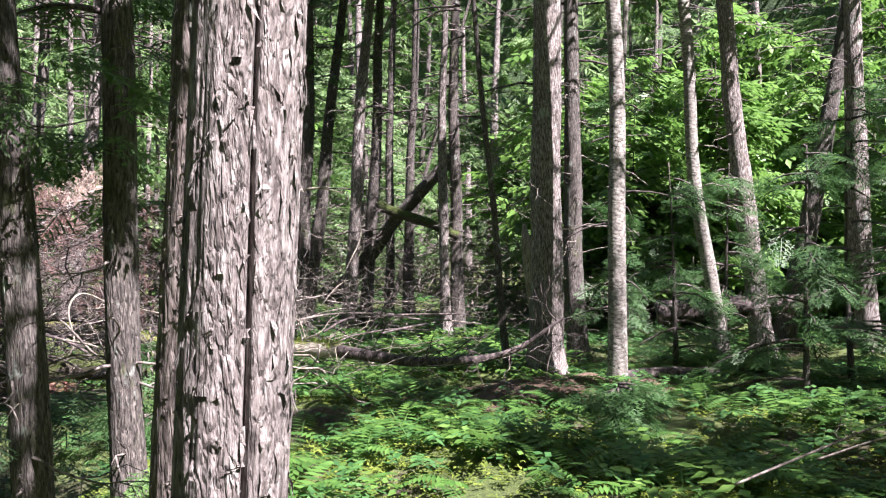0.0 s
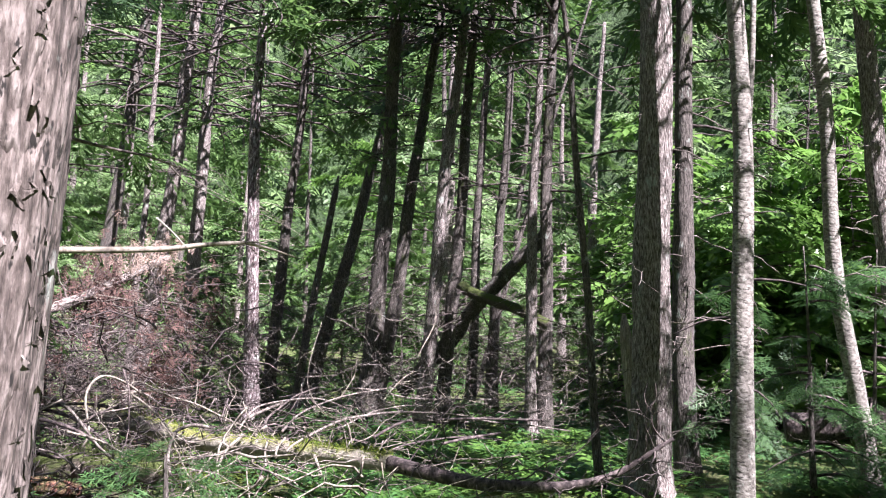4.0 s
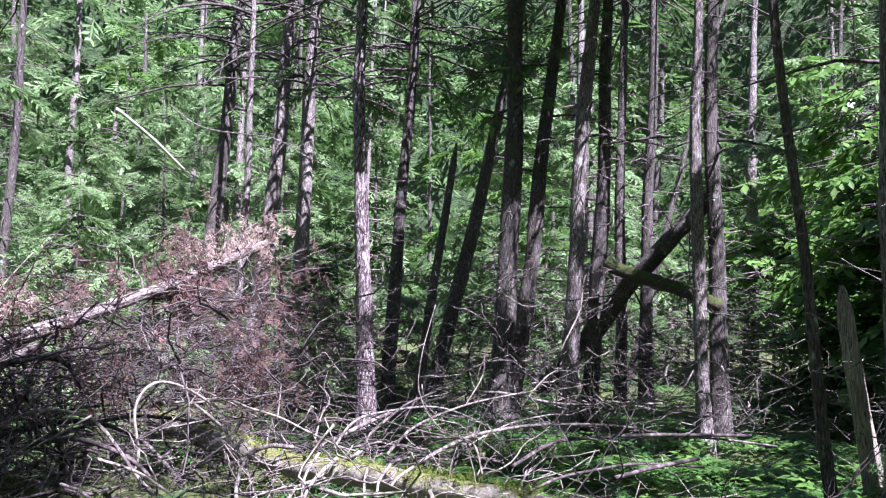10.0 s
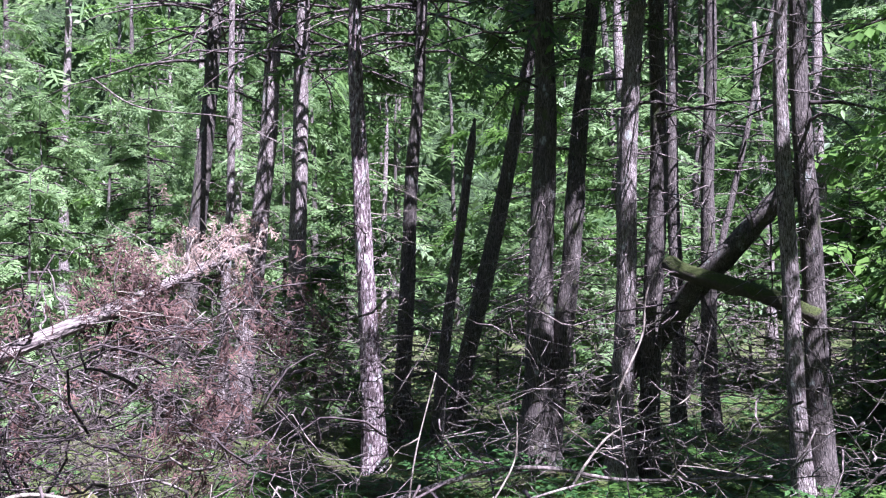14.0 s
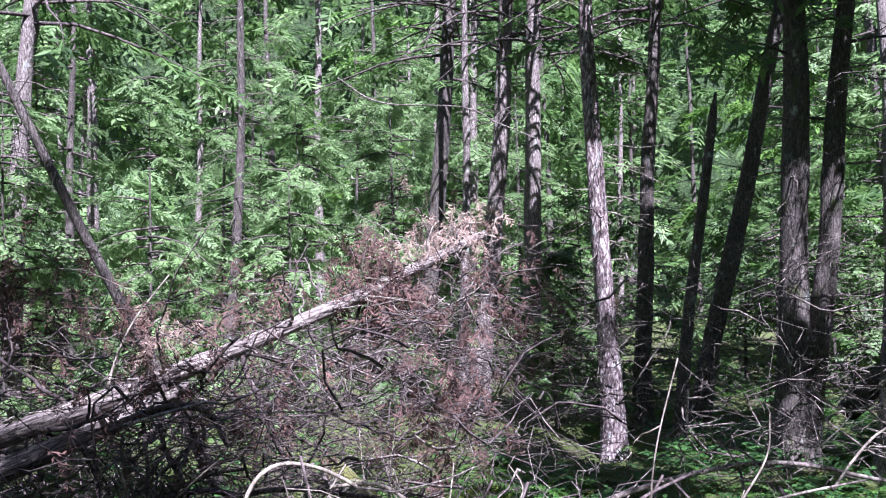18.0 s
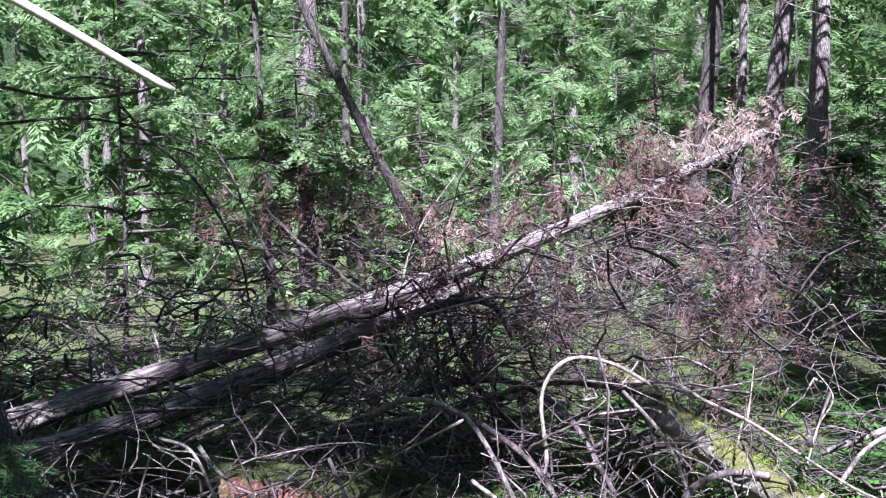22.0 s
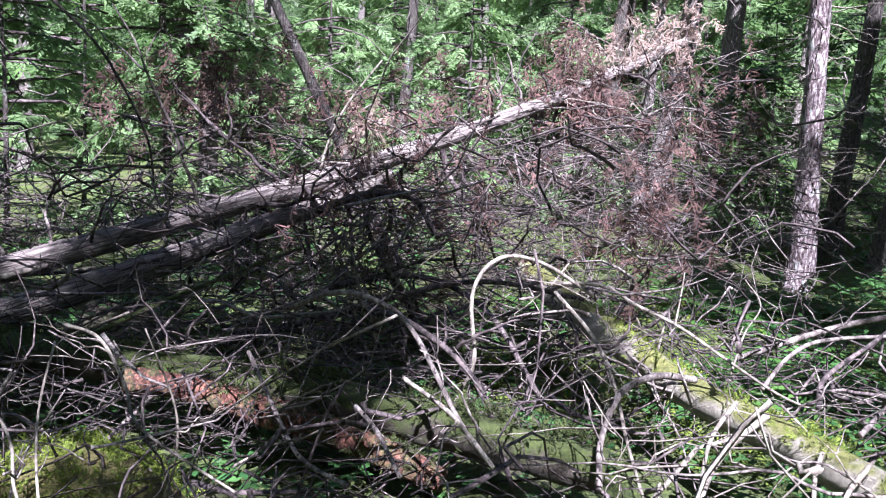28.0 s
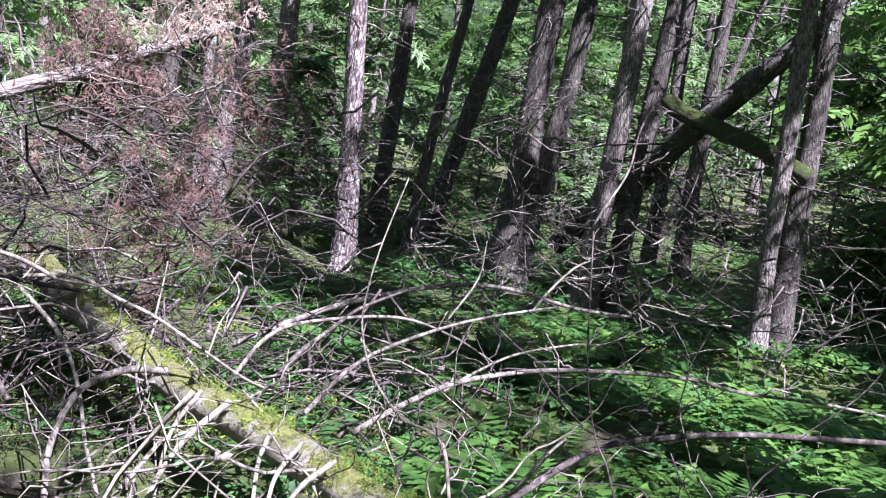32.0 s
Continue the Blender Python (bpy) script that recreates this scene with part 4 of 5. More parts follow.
def backdrop():
    """A ring of distant woodland."""
    m, nt, b = mat("distant_woodland", 0.9)
    c = scaled(nt, 1, 1, 1)
    col = ramp(nt, noise_tex(nt, c, 3.2, 10, 0.8), [(0.35, (0.015, 0.03, 0.012)), (0.55, (0.06, 0.11, 0.035)), (0.72, (0.16, 0.24, 0.08))])
    nt.links.new(col, b.inputs["Base Color"])
    bump(nt, b, noise_tex(nt, c, 1.2, 8, 0.7), 1.0, 1.0)
    buf = Buf()
    a = np.linspace(0, 2 * np.pi, 241)[:-1]
    top = 35 + 2.5 * np.abs(np.sin(a * 37)) + 1.5 * np.sin(a * 23 + 1)
    ring = np.stack([-1 + 60 * np.cos(a), 8 + 60 * np.sin(a)], -1)
    v = np.vstack([np.c_[ring, np.full(240, -1.0)], np.c_[ring, top]])
    j = np.arange(240)
    k = (j + 1) % 240
    buf.add(v, np.stack([j, k, k + 240, j + 240], -1))
    g = np.random.default_rng(5)
    n = 5200
    turn, rad, up = g.uniform(0, 6.283, n), g.uniform(54, 59, n), g.uniform(0.5, 37, n)
    for k, (bv, bf) in enumerate(SPRAYS["tuft"]):
        w = np.arange(n) % 3 == k
        pos = np.stack([-1 + rad * np.cos(turn), 8 + rad * np.sin(turn), up], -1)[w]
        v, f = place_many(bv, bf, pos, g.normal(0, 1, (len(pos), 3)) * (1, 1, 0.6), np.tile((0.1, 0.0, 1.0), (len(pos), 1)), g.uniform(1.8, 4.5, len(pos)))
        buf.add(v, f, 1 + k % 2)
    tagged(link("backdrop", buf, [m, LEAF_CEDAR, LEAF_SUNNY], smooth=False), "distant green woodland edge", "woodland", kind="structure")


backdrop()

# ---------- fallen trees ----------
def limb(parent, name, pts, r0, r1, material, sides=8, n=24, label="", rough=0.06, seed=1):
    b = Buf()
    line = curve_points(pts, n)
    add_tube(b, line, np.linspace(r0, r1, n), sides, 0, bark_relief(seed, rough, 6))
    return link(name, b, [material], parent, label)


def side_limbs(pts, n, length, r, material, parent, name="side_branch", up=0.3, spread=1.0, u0=0.1, u1=0.95, forks=3, bowed=0.25, reach=9.0):
    """Bare side branches along a fallen stem, each a mesh with its forks."""
    line = curve_points(pts, 60)
    for _ in range(n):
        i = int(rng.uniform(u0, u1) * 59)
        way = rng.normal(0, 1, 3) * (spread, spread, 0.5) + (0, 0, up)
        way /= np.linalg.norm(way)
        ln = length * rng.uniform(0.4, 1.15)
        u = np.linspace(0, 1, 9)[:, None]
        bow = rng.normal(0, bowed, 3) * ln
        p = line[i] + way * ln * u + bow * u * u + np.vstack([np.zeros(3), rng.normal(0, 0.012 * ln + 0.004, (8, 3))])
        p[:, 2] = np.maximum(p[:, 2], 0.02)
        b = Buf()
        rr = r * rng.uniform(0.5, 1.2)
        add_tube(b, curve_points(p, 18), np.linspace(rr, rr * 0.3, 18), 6)
        for _ in range(int(rng.integers(1, forks + 1))):
            q = p[rng.integers(3, 8)]
            w2 = way * 0.6 + rng.normal(0, 0.6, 3)
            w2 /= np.linalg.norm(w2)
            l2 = ln * rng.uniform(0.25, 0.55)
            s = q + w2 * l2 * u + rng.normal(0, 0.2, 3) * l2 * u * u + np.vstack([np.zeros(3), rng.normal(0, 0.015 * l2, (8, 3))])
            s[:, 2] = np.maximum(s[:, 2], 0.02)
            add_tube(b, s, np.linspace(rr * 0.55, rr * 0.2, 9), 5)
        if math.dist(p[0][:2], p[-1][:2]) < reach:
            link(name, b, [material], parent)


# the double fallen cedar
DL_UP = [(-6.76, 3.35, 0.10), (-6.46, 4.54, 0.39), (-6.04, 5.97, 0.77), (-5.58, 7.04, 1.11), (-5.15, 8.74, 1.64), (-5.22, 11.40, 2.39)]
DL_LO = [(-6.54, 3.46, -0.02), (-6.20, 4.67, 0.23), (-5.88, 5.93, 0.57), (-5.56, 6.86, 0.90), (-5.30, 7.41, 1.14)]
fallen = tagged(new("fallen_cedar"), "fallen double-stemmed cedar with weathered split trunks and dead branches", "fallen tree")
limb(fallen, "upper_stem", DL_UP, 0.105, 0.05, WOOD_LOG, 30, 110, "weathered grey stem", 0.15, 3)
limb(fallen, "lower_stem", DL_LO, 0.105, 0.06, WOOD_LOG, 30, 80, "split grey stem", 0.15, 4)
limb(fallen, "split_strip", [(-6.38, 4.43, 0.35), (-6.06, 5.79, 0.69), (-5.77, 6.80, 0.99)], 0.03, 0.02, WOOD_PALE, 8, 30)
side_limbs(DL_UP, 38, 1.2, 0.015, WOOD_BROWN, fallen, up=-0.5, u0=0.5, u1=1.0, spread=1.0, reach=0.8)
side_limbs(DL_UP, 16, 0.9, 0.014, WOOD_GREY, fallen, up=0.9, u0=0.2, u1=1.0)


def brown_sprays(parent, name, centres, n, size, radius, label):
    """Dead brown cedar foliage hanging in bunches."""
    b = Buf()
    for c in centres:
        pos = np.array(c) + rng.normal(0, 1, (n, 3)) * radius
        ax = rng.normal(0, 0.45, (n, 3)) + (0, 0, -1.0)
        add_sprays(b, "dead", pos, ax, rng.normal(0, 1, (n, 3)), size * rng.uniform(0.6, 1.3, n), 0, gaps=False)
    return link(name, b, [LEAF_BROWN], parent, label, smooth=False)


def along(pts, u):
    return curve_points(pts, 101)[int(u * 100)]


brown_sprays(fallen, "dead_foliage", [along(DL_UP, 0.62) + (0.1, 0, 0.25), along(DL_UP, 0.60) + (0.05, 0, 0.15)], 9, 0.2, (0.14, 0.14, 0.12), "bunch of red-brown dead foliage")
brown_sprays(fallen, "dead_foliage", [along(DL_UP, 0.85) + (0.05, -0.1, 0.15), along(DL_UP, 0.87) + (0, 0, -0.15)], 70, 0.24, (0.12, 0.2, 0.2), "bunch of dark brown dead foliage")
brown_sprays(fallen, "dead_foliage", [along(DL_UP, u) + np.array((0.35, 0.1, -0.45)) for u in (0.66, 0.72, 0.8, 0.86, 0.93)], 10, 0.22, (0.3, 0.3, 0.22), "hanging brown dead foliage")
brown_sprays(fallen, "dead_foliage", [along(DL_UP, u) + np.array((-0.3, 0.2, 0.35)) for u in (0.68, 0.76, 0.83, 0.97)], 9, 0.2, (0.3, 0.3, 0.15), "thin brown dead foliage")
brown_sprays(fallen, "dead_foliage", [(-7.67, 7.50, 1.62), (-7.48, 8.28, 1.72), (-8.13, 7.11, 1.61), (-4.26, 9.10, 1.30), (-4.26, 10.18, 1.58), (-3.81, 8.29, 0.66)], 30, 0.24, (0.22, 0.25, 0.25), "hanging brown dead foliage")

for x, y, z, wide, n, size in ((-7.02, 7.13, 1.88, 0.22, 33, 0.22), (-6.67, 7.18, 1.64, 0.20, 27, 0.22), (-7.49, 6.68, 1.90, 0.12, 14, 0.20), (-5.45, 7.95, 1.74, 0.15, 13, 0.18), (-5.26, 9.26, 2.02, 0.18, 38, 0.22), (-5.05, 11.53, 1.88, 0.20, 27, 0.20), (-4.86, 11.23, 1.44, 0.10, 22, 0.22), (-4.78, 12.64, 1.72, 0.20, 16, 0.20), (-4.75, 11.57, 1.09, 0.15, 11, 0.20), (-4.01, 8.48, 0.88, 0.16, 33, 0.18), (-5.05, 6.53, 0.86, 0.25, 33, 0.18), (-4.89, 7.39, 1.08, 0.25, 38, 0.20), (-4.76, 7.71, 1.15, 0.25, 33, 0.20), (-4.84, 6.92, 0.78, 0.20, 22, 0.17), (-5.28, 7.16, 1.58, 0.20, 22, 0.20), (-4.84, 7.58, 1.63, 0.20, 22, 0.20), (-3.74, 8.11, 0.93, 0.20, 22, 0.20)):
    brown_sprays(fallen, "dead_foliage", [(x, y, z)], n, size, (wide, wide, wide * 1.2), "hanging red-brown dead foliage")


def pale_sprays(parent, centres, n, size, radius):
    b = Buf()
    for c in centres:
        pos = np.array(c) + rng.normal(0, 1, (n, 3)) * radius
        add_sprays(b, "dead", pos, rng.normal(0, 0.5, (n, 3)) + (0, 0, -0.9), rng.normal(0, 1, (n, 3)), size * rng.uniform(0.6, 1.3, n), 0, gaps=False)
    link("sunlit_dead_foliage", b, [LEAF_PALE], parent, "pinkish dead foliage in a sunlit colour", smooth=False)["kind"] = "stuff"


pale_sprays(fallen, [along(DL_UP, u) + np.array((0.0, 0.0, 0.22)) for u in (0.9, 0.94, 0.98)], 34, 0.2, (0.22, 0.25, 0.14))
pale_sprays(fallen, [(-5.34, 7.17, 1.52)], 40, 0.17, (0.12, 0.12, 0.12))
side_limbs(DL_UP, 26, 0.6, 0.008, WOOD_PALE, fallen, "pale_branch", up=0.5, u0=0.84, u1=1.0)
# the mossy fallen log
ML = [(-4.6, 8.1, 0.5), (-3.7, 7.42, 0.48), (-3.2, 7.12, 0.45), (-2.72, 6.86, 0.40), (-2.08, 6.46, 0.44), (-1.6, 6.16, 0.46), (-1.12, 5.85, 0.48), (-0.85, 5.7, 0.48)]
MLT = [(-0.86, 5.71, 0.48), (-0.1, 5.4, 0.42), (0.6, 5.3, 0.5), (1.1, 5.3, 0.8)]
mossy_log = tagged(new("mossy_fallen_tree"), "fallen tree with yellow-green moss and bleached bare branches", "fallen tree")
limb(mossy_log, "stem", ML, 0.1, 0.06, MOSS_LOG, 20, 110, "", 0.08, 5)
# The tip is dark brown to stand for shade past the sun's edge.
limb(mossy_log, "tip", MLT, 0.058, 0.012, WOOD_BROWN, 14, 60, "bare tapering tip, browned for the shade it lies in", 0.06, 6)
side_limbs(ML, 16, 0.85, 0.007, WOOD_PALE, mossy_log, up=0.15, u0=0.05, u1=1.0, spread=1.0, bowed=0.35)
side_limbs(ML, 18, 0.9, 0.008, WOOD_GREY, mossy_log, up=0.0, u0=0.1, u1=1.0, bowed=0.4)
side_limbs(MLT, 26, 0.7, 0.006, WOOD_BROWN, mossy_log, up=0.4, u0=0.05, u1=1.0, bowed=0.3)

# branches that lie and stand about
def dead_stick(label, pts, r0, r1, material):
    """One loose bare branch: its stem and a few twigs."""
    root = tagged(new("dead_branch"), label, "branch")
    limb(root, "stem", pts, r0, r1, material, 7, 8 * len(pts))
    side_limbs(pts, max(1, len(pts) - 2), 0.22 + 8 * r0, r0 * 0.5, material, root, "twig", up=0.2, forks=2)
    return root


arch = tagged(new("dead_branch"), "arching bare grey branch over the ferns", "branch")
limb(arch, "stem", [(-2.75, 7.41, 0.44), (-2.31, 7.71, 0.67), (-1.84, 8.00, 0.81), (-1.50, 8.20, 0.82), (-1.04, 8.41, 0.73), (-0.26, 8.63, 0.74)], 0.0176, 0.0080, WOOD_GREY, 8, 40)
side_limbs([(-2.31, 7.71, 0.67), (-1.50, 8.20, 0.82), (-0.26, 8.63, 0.74)], 9, 0.6, 0.007, WOOD_GREY, arch, "twig", up=0.1)
hook = tagged(new("dead_branch"), "pale hooked branch bent like a cane", "branch")
limb(hook, "stem", [(-3.41, 5.97, 0.25), (-3.44, 6.09, 0.38), (-3.38, 6.10, 0.53), (-3.46, 6.16, 0.82), (-3.42, 6.29, 0.97), (-3.35, 6.53, 0.93), (-3.22, 6.77, 0.77)], 0.0104, 0.0096, WOOD_PALE, 8, 40)
limb(mossy_log, "side_branch", [(-3.42, 6.70, 0.80), (-3.14, 6.71, 0.84), (-2.94, 6.69, 0.79), (-2.72, 6.68, 0.74), (-2.49, 6.67, 0.65), (-2.25, 6.64, 0.57), (-2.07, 6.61, 0.55)], 0.0104, 0.0048, WOOD_PALE, 7, 42)
limb(mossy_log, "side_branch", [(-3.21, 6.44, 0.83), (-3.00, 6.40, 0.71), (-2.86, 6.34, 0.61), (-2.74, 6.26, 0.49), (-2.64, 6.17, 0.38), (-2.50, 6.08, 0.22)], 0.0104, 0.0064, WOOD_PALE, 7, 36)
limb(mossy_log, "side_branch", [(-2.55, 6.54, 0.57), (-2.63, 6.39, 0.60), (-2.68, 6.25, 0.58), (-2.68, 6.13, 0.54), (-2.66, 6.01, 0.41), (-2.59, 5.91, 0.27)], 0.0160, 0.0128, WOOD_GREY, 7, 36)
limb(mossy_log, "side_branch", [(-2.22, 6.47, 0.53), (-2.27, 6.29, 0.45), (-2.27, 6.14, 0.39), (-2.24, 5.99, 0.33)], 0.0144, 0.0096, WOOD_PALE, 7, 24)
limb(mossy_log, "side_branch", [(-2.33, 6.44, 0.56), (-2.35, 6.29, 0.45), (-2.32, 6.17, 0.32), (-2.26, 6.06, 0.27)], 0.0096, 0.0064, WOOD_PALE, 7, 24)
limb(mossy_log, "side_branch", [(-1.96, 6.31, 0.51), (-1.94, 6.20, 0.45), (-1.89, 6.08, 0.35)], 0.0096, 0.0080, WOOD_PALE, 7, 18)
limb(mossy_log, "side_branch", [(-1.78, 6.20, 0.56), (-1.80, 6.06, 0.49), (-1.77, 5.94, 0.44)], 0.0096, 0.0072, WOOD_PALE, 7, 18)
limb(mossy_log, "side_branch", [(-1.61, 6.09, 0.57), (-1.66, 5.97, 0.53), (-1.67, 5.88, 0.50)], 0.0104, 0.0080, WOOD_PALE, 7, 18)
limb(mossy_log, "side_branch", [(-2.34, 6.71, 0.55), (-2.28, 6.85, 0.69), (-2.17, 7.00, 0.75), (-1.83, 7.23, 0.79), (-1.59, 7.39, 0.71), (-1.39, 7.52, 0.58)], 0.0112, 0.0048, WOOD_GREY, 7, 36)
limb(mossy_log, "side_branch", [(-2.09, 6.65, 0.55), (-2.13, 6.80, 0.63), (-2.04, 7.03, 0.75), (-1.99, 7.21, 0.81), (-1.85, 7.44, 0.88)], 0.0128, 0.0064, WOOD_BROWN, 7, 30)
limb(mossy_log, "side_branch", [(-1.87, 6.40, 0.58), (-1.82, 6.62, 0.68), (-1.75, 6.83, 0.74), (-1.56, 7.08, 0.82), (-1.38, 7.32, 0.86), (-1.13, 7.57, 0.90)], 0.0112, 0.0048, WOOD_GREY, 7, 36)
limb(mossy_log, "side_branch", [(-2.18, 6.49, 0.58), (-1.97, 6.44, 0.47), (-1.81, 6.39, 0.47), (-1.69, 6.33, 0.49)], 0.0056, 0.0024, WOOD_PALE, 7, 24)
limb(mossy_log, "side_branch", [(-2.77, 6.75, 0.71), (-2.79, 6.82, 0.83), (-2.81, 6.88, 0.94)], 0.0048, 0.0024, WOOD_PALE, 7, 18)
limb(mossy_log, "side_branch", [(-2.46, 6.67, 0.59), (-2.47, 6.79, 0.74), (-2.46, 6.91, 0.85), (-2.57, 6.98, 0.94)], 0.0048, 0.0024, WOOD_PALE, 7, 24)
dead_stick("tall thin bleached stick standing over the log", [(-1.20, 6.04, 0.55), (-1.27, 6.11, 0.71), (-1.41, 6.13, 0.75), (-1.54, 6.20, 0.83), (-1.62, 6.27, 0.93), (-1.66, 6.34, 1.03), (-1.67, 6.46, 1.21), (-1.62, 6.56, 1.49)], 0.0072, 0.0024, WOOD_PALE)
dead_stick("long bare branch bowed across the ferns", [(-1.69, 6.44, 0.53), (-1.59, 6.61, 0.59), (-1.46, 6.80, 0.65), (-1.30, 6.99, 0.68), (-1.06, 7.19, 0.70), (-0.75, 7.41, 0.69), (-0.49, 7.61, 0.66), (-0.21, 7.81, 0.59), (0.17, 8.03, 0.55), (0.56, 8.24, 0.49)], 0.0128, 0.0072, WOOD_GREY)
dead_stick("dark bare branch low over the ferns", [(-1.02, 5.93, 0.63), (-0.88, 6.13, 0.71), (-0.78, 6.31, 0.73), (-0.62, 6.52, 0.72), (-0.30, 6.77, 0.72), (0.27, 7.09, 0.70)], 0.0112, 0.0112, WOOD_BROWN)
dead_stick("dark bare branch low over the ferns", [(-0.94, 5.70, 0.53), (-0.77, 5.90, 0.59), (-0.59, 6.10, 0.61), (-0.37, 6.30, 0.62), (-0.03, 6.54, 0.58)], 0.0080, 0.0064, WOOD_BROWN)
dead_stick("dark bare branch low over the ferns", [(-0.48, 5.77, 0.63), (-0.31, 5.99, 0.65), (-0.07, 6.25, 0.67)], 0.0112, 0.0112, WOOD_BROWN)
dead_stick("thin bare branch over the ferns", [(-1.50, 7.00, 0.57), (-1.40, 7.18, 0.63), (-1.26, 7.37, 0.69), (-1.03, 7.58, 0.73), (-0.90, 7.75, 0.72), (-0.70, 7.95, 0.80)], 0.0072, 0.0032, WOOD_GREY)
dead_stick("thin dark stem rising from the ferns", [(-0.92, 6.44, 1.41), (-0.86, 6.26, 1.00), (-0.80, 6.16, 0.82), (-0.75, 6.11, 0.75), (-0.70, 6.05, 0.65)], 0.0024, 0.0032, WOOD_BROWN)
dead_stick("pale curved twig over the grove floor", [(-1.35, 8.16, 0.71), (-1.27, 8.34, 0.84), (-1.15, 8.53, 0.97), (-0.93, 8.74, 1.06), (-0.73, 8.95, 1.13), (-0.63, 9.13, 1.29), (-0.55, 9.32, 1.59)], 0.0088, 0.0024, WOOD_PALE)
dead_stick("pale curved twig over the grove floor", [(-0.85, 8.90, 0.73), (-0.64, 8.97, 0.71), (-0.32, 9.05, 0.65)], 0.0056, 0.0024, WOOD_PALE)
dead_stick("thin pale stick standing upright", [(-1.60, 7.31, 0.80), (-1.50, 7.40, 1.00), (-1.49, 7.45, 1.18)], 0.0056, 0.0024, WOOD_PALE)
dead_stick("thin dark twig over the ferns", [(-0.13, 6.83, 0.71), (0.10, 7.03, 0.87), (0.23, 7.18, 1.01), (0.32, 7.31, 1.09)], 0.0032, 0.0024, WOOD_BROWN)
dead_stick("thin dark twig over the ferns", [(-0.01, 7.02, 1.30), (0.16, 7.02, 1.01), (0.32, 7.03, 0.76)], 0.0032, 0.0024, WOOD_BROWN)
dead_stick("pale curved twig over the grove floor", [(-1.60, 9.11, 1.12), (-1.42, 9.14, 0.99), (-1.25, 9.20, 1.02)], 0.0072, 0.0032, WOOD_PALE)
dead_stick("pale crooked dead branch rising in the grove", [(-1.24, 9.38, 0.95), (-1.16, 9.48, 1.19), (-1.02, 9.60, 1.51), (-0.97, 9.71, 1.86), (-0.73, 9.87, 2.32), (-0.74, 9.93, 2.55)], 0.0096, 0.0040, WOOD_PALE)
dead_stick("bleached stick leaning over a mossy log", [(-3.92, 4.54, 0.84), (-3.78, 4.60, 0.81), (-3.63, 4.61, 0.69), (-3.47, 4.57, 0.61), (-3.28, 4.61, 0.55), (-3.06, 4.66, 0.50)], 0.0072, 0.0040, WOOD_PALE)
dead_stick("grey pointed stick leaning on a rotten log", [(-3.89, 5.27, 0.61), (-3.69, 5.23, 0.48), (-3.44, 5.16, 0.37), (-3.24, 5.11, 0.37), (-3.03, 5.07, 0.40)], 0.0096, 0.0080, WOOD_GREY)
dead_stick("forked bleached stick above the moss mound", [(-3.62, 4.26, 0.80), (-3.52, 4.14, 0.71), (-3.41, 4.04, 0.62), (-3.26, 3.96, 0.46)], 0.0064, 0.0056, WOOD_PALE)
dead_stick("forked bleached stick above the moss mound", [(-3.67, 4.13, 0.78), (-3.53, 4.18, 0.72), (-3.42, 4.18, 0.66), (-3.32, 4.15, 0.57), (-3.17, 4.16, 0.46)], 0.0048, 0.0048, WOOD_PALE)
dead_stick("bleached twig above the moss mound", [(-3.48, 4.21, 0.65), (-3.43, 4.31, 0.62), (-3.40, 4.37, 0.57)], 0.0032, 0.0024, WOOD_PALE)
dead_stick("bleached twig above the moss mound", [(-3.60, 4.38, 0.88), (-3.47, 4.28, 0.75), (-3.33, 4.21, 0.64), (-3.18, 4.16, 0.48)], 0.0040, 0.0040, WOOD_PALE)
dead_stick("grey stick leaning on the brushwood", [(-3.36, 5.39, 0.50), (-3.17, 5.32, 0.48), (-2.96, 5.24, 0.40)], 0.0096, 0.0080, WOOD_GREY)
dead_stick("pale stick leaning on the brushwood", [(-3.23, 5.51, 0.62), (-2.95, 5.47, 0.57), (-2.69, 5.40, 0.48)], 0.0096, 0.0080, WOOD_PALE)
dead_stick("bleached twig beside the path", [(-3.12, 3.23, 0.57), (-2.96, 3.32, 0.55), (-2.80, 3.38, 0.49)], 0.0040, 0.0032, WOOD_PALE)
dead_stick("bleached twig beside the path", [(-3.00, 3.48, 0.48), (-2.92, 3.38, 0.46), (-2.82, 3.31, 0.47)], 0.0040, 0.0032, WOOD_PALE)
dead_stick("bleached twig beside the path", [(-3.18, 3.66, 0.52), (-3.02, 3.72, 0.42), (-2.87, 3.76, 0.38)], 0.0040, 0.0032, WOOD_PALE)
dead_stick("grey branch arching out of the brushwood", [(-3.98, 5.52, 0.73), (-3.71, 5.58, 0.85), (-3.45, 5.62, 0.84), (-3.26, 5.60, 0.76), (-2.99, 5.57, 0.50), (-2.80, 5.52, 0.42)], 0.0120, 0.0096, WOOD_GREY)
dead_stick("grey branch in the brushwood", [(-4.82, 5.09, -0.04), (-4.78, 5.34, 0.17), (-4.62, 5.59, 0.45), (-4.45, 5.76, 0.58), (-4.21, 5.95, 0.72)], 0.0128, 0.0080, WOOD_GREY)
dead_stick("mossy branch in the brushwood", [(-5.12, 5.20, 0.42), (-5.01, 5.51, 0.56), (-4.82, 5.85, 0.72), (-4.68, 6.15, 0.84)], 0.0160, 0.0096, MOSS_DARK)
limb(fallen, "side_branch", [(-5.24, 6.71, 0.94), (-5.02, 6.88, 1.05), (-4.84, 6.99, 1.08), (-4.72, 7.08, 1.03), (-4.61, 7.13, 0.84)], 0.03, 0.02, WOOD_BROWN, 7, 30)
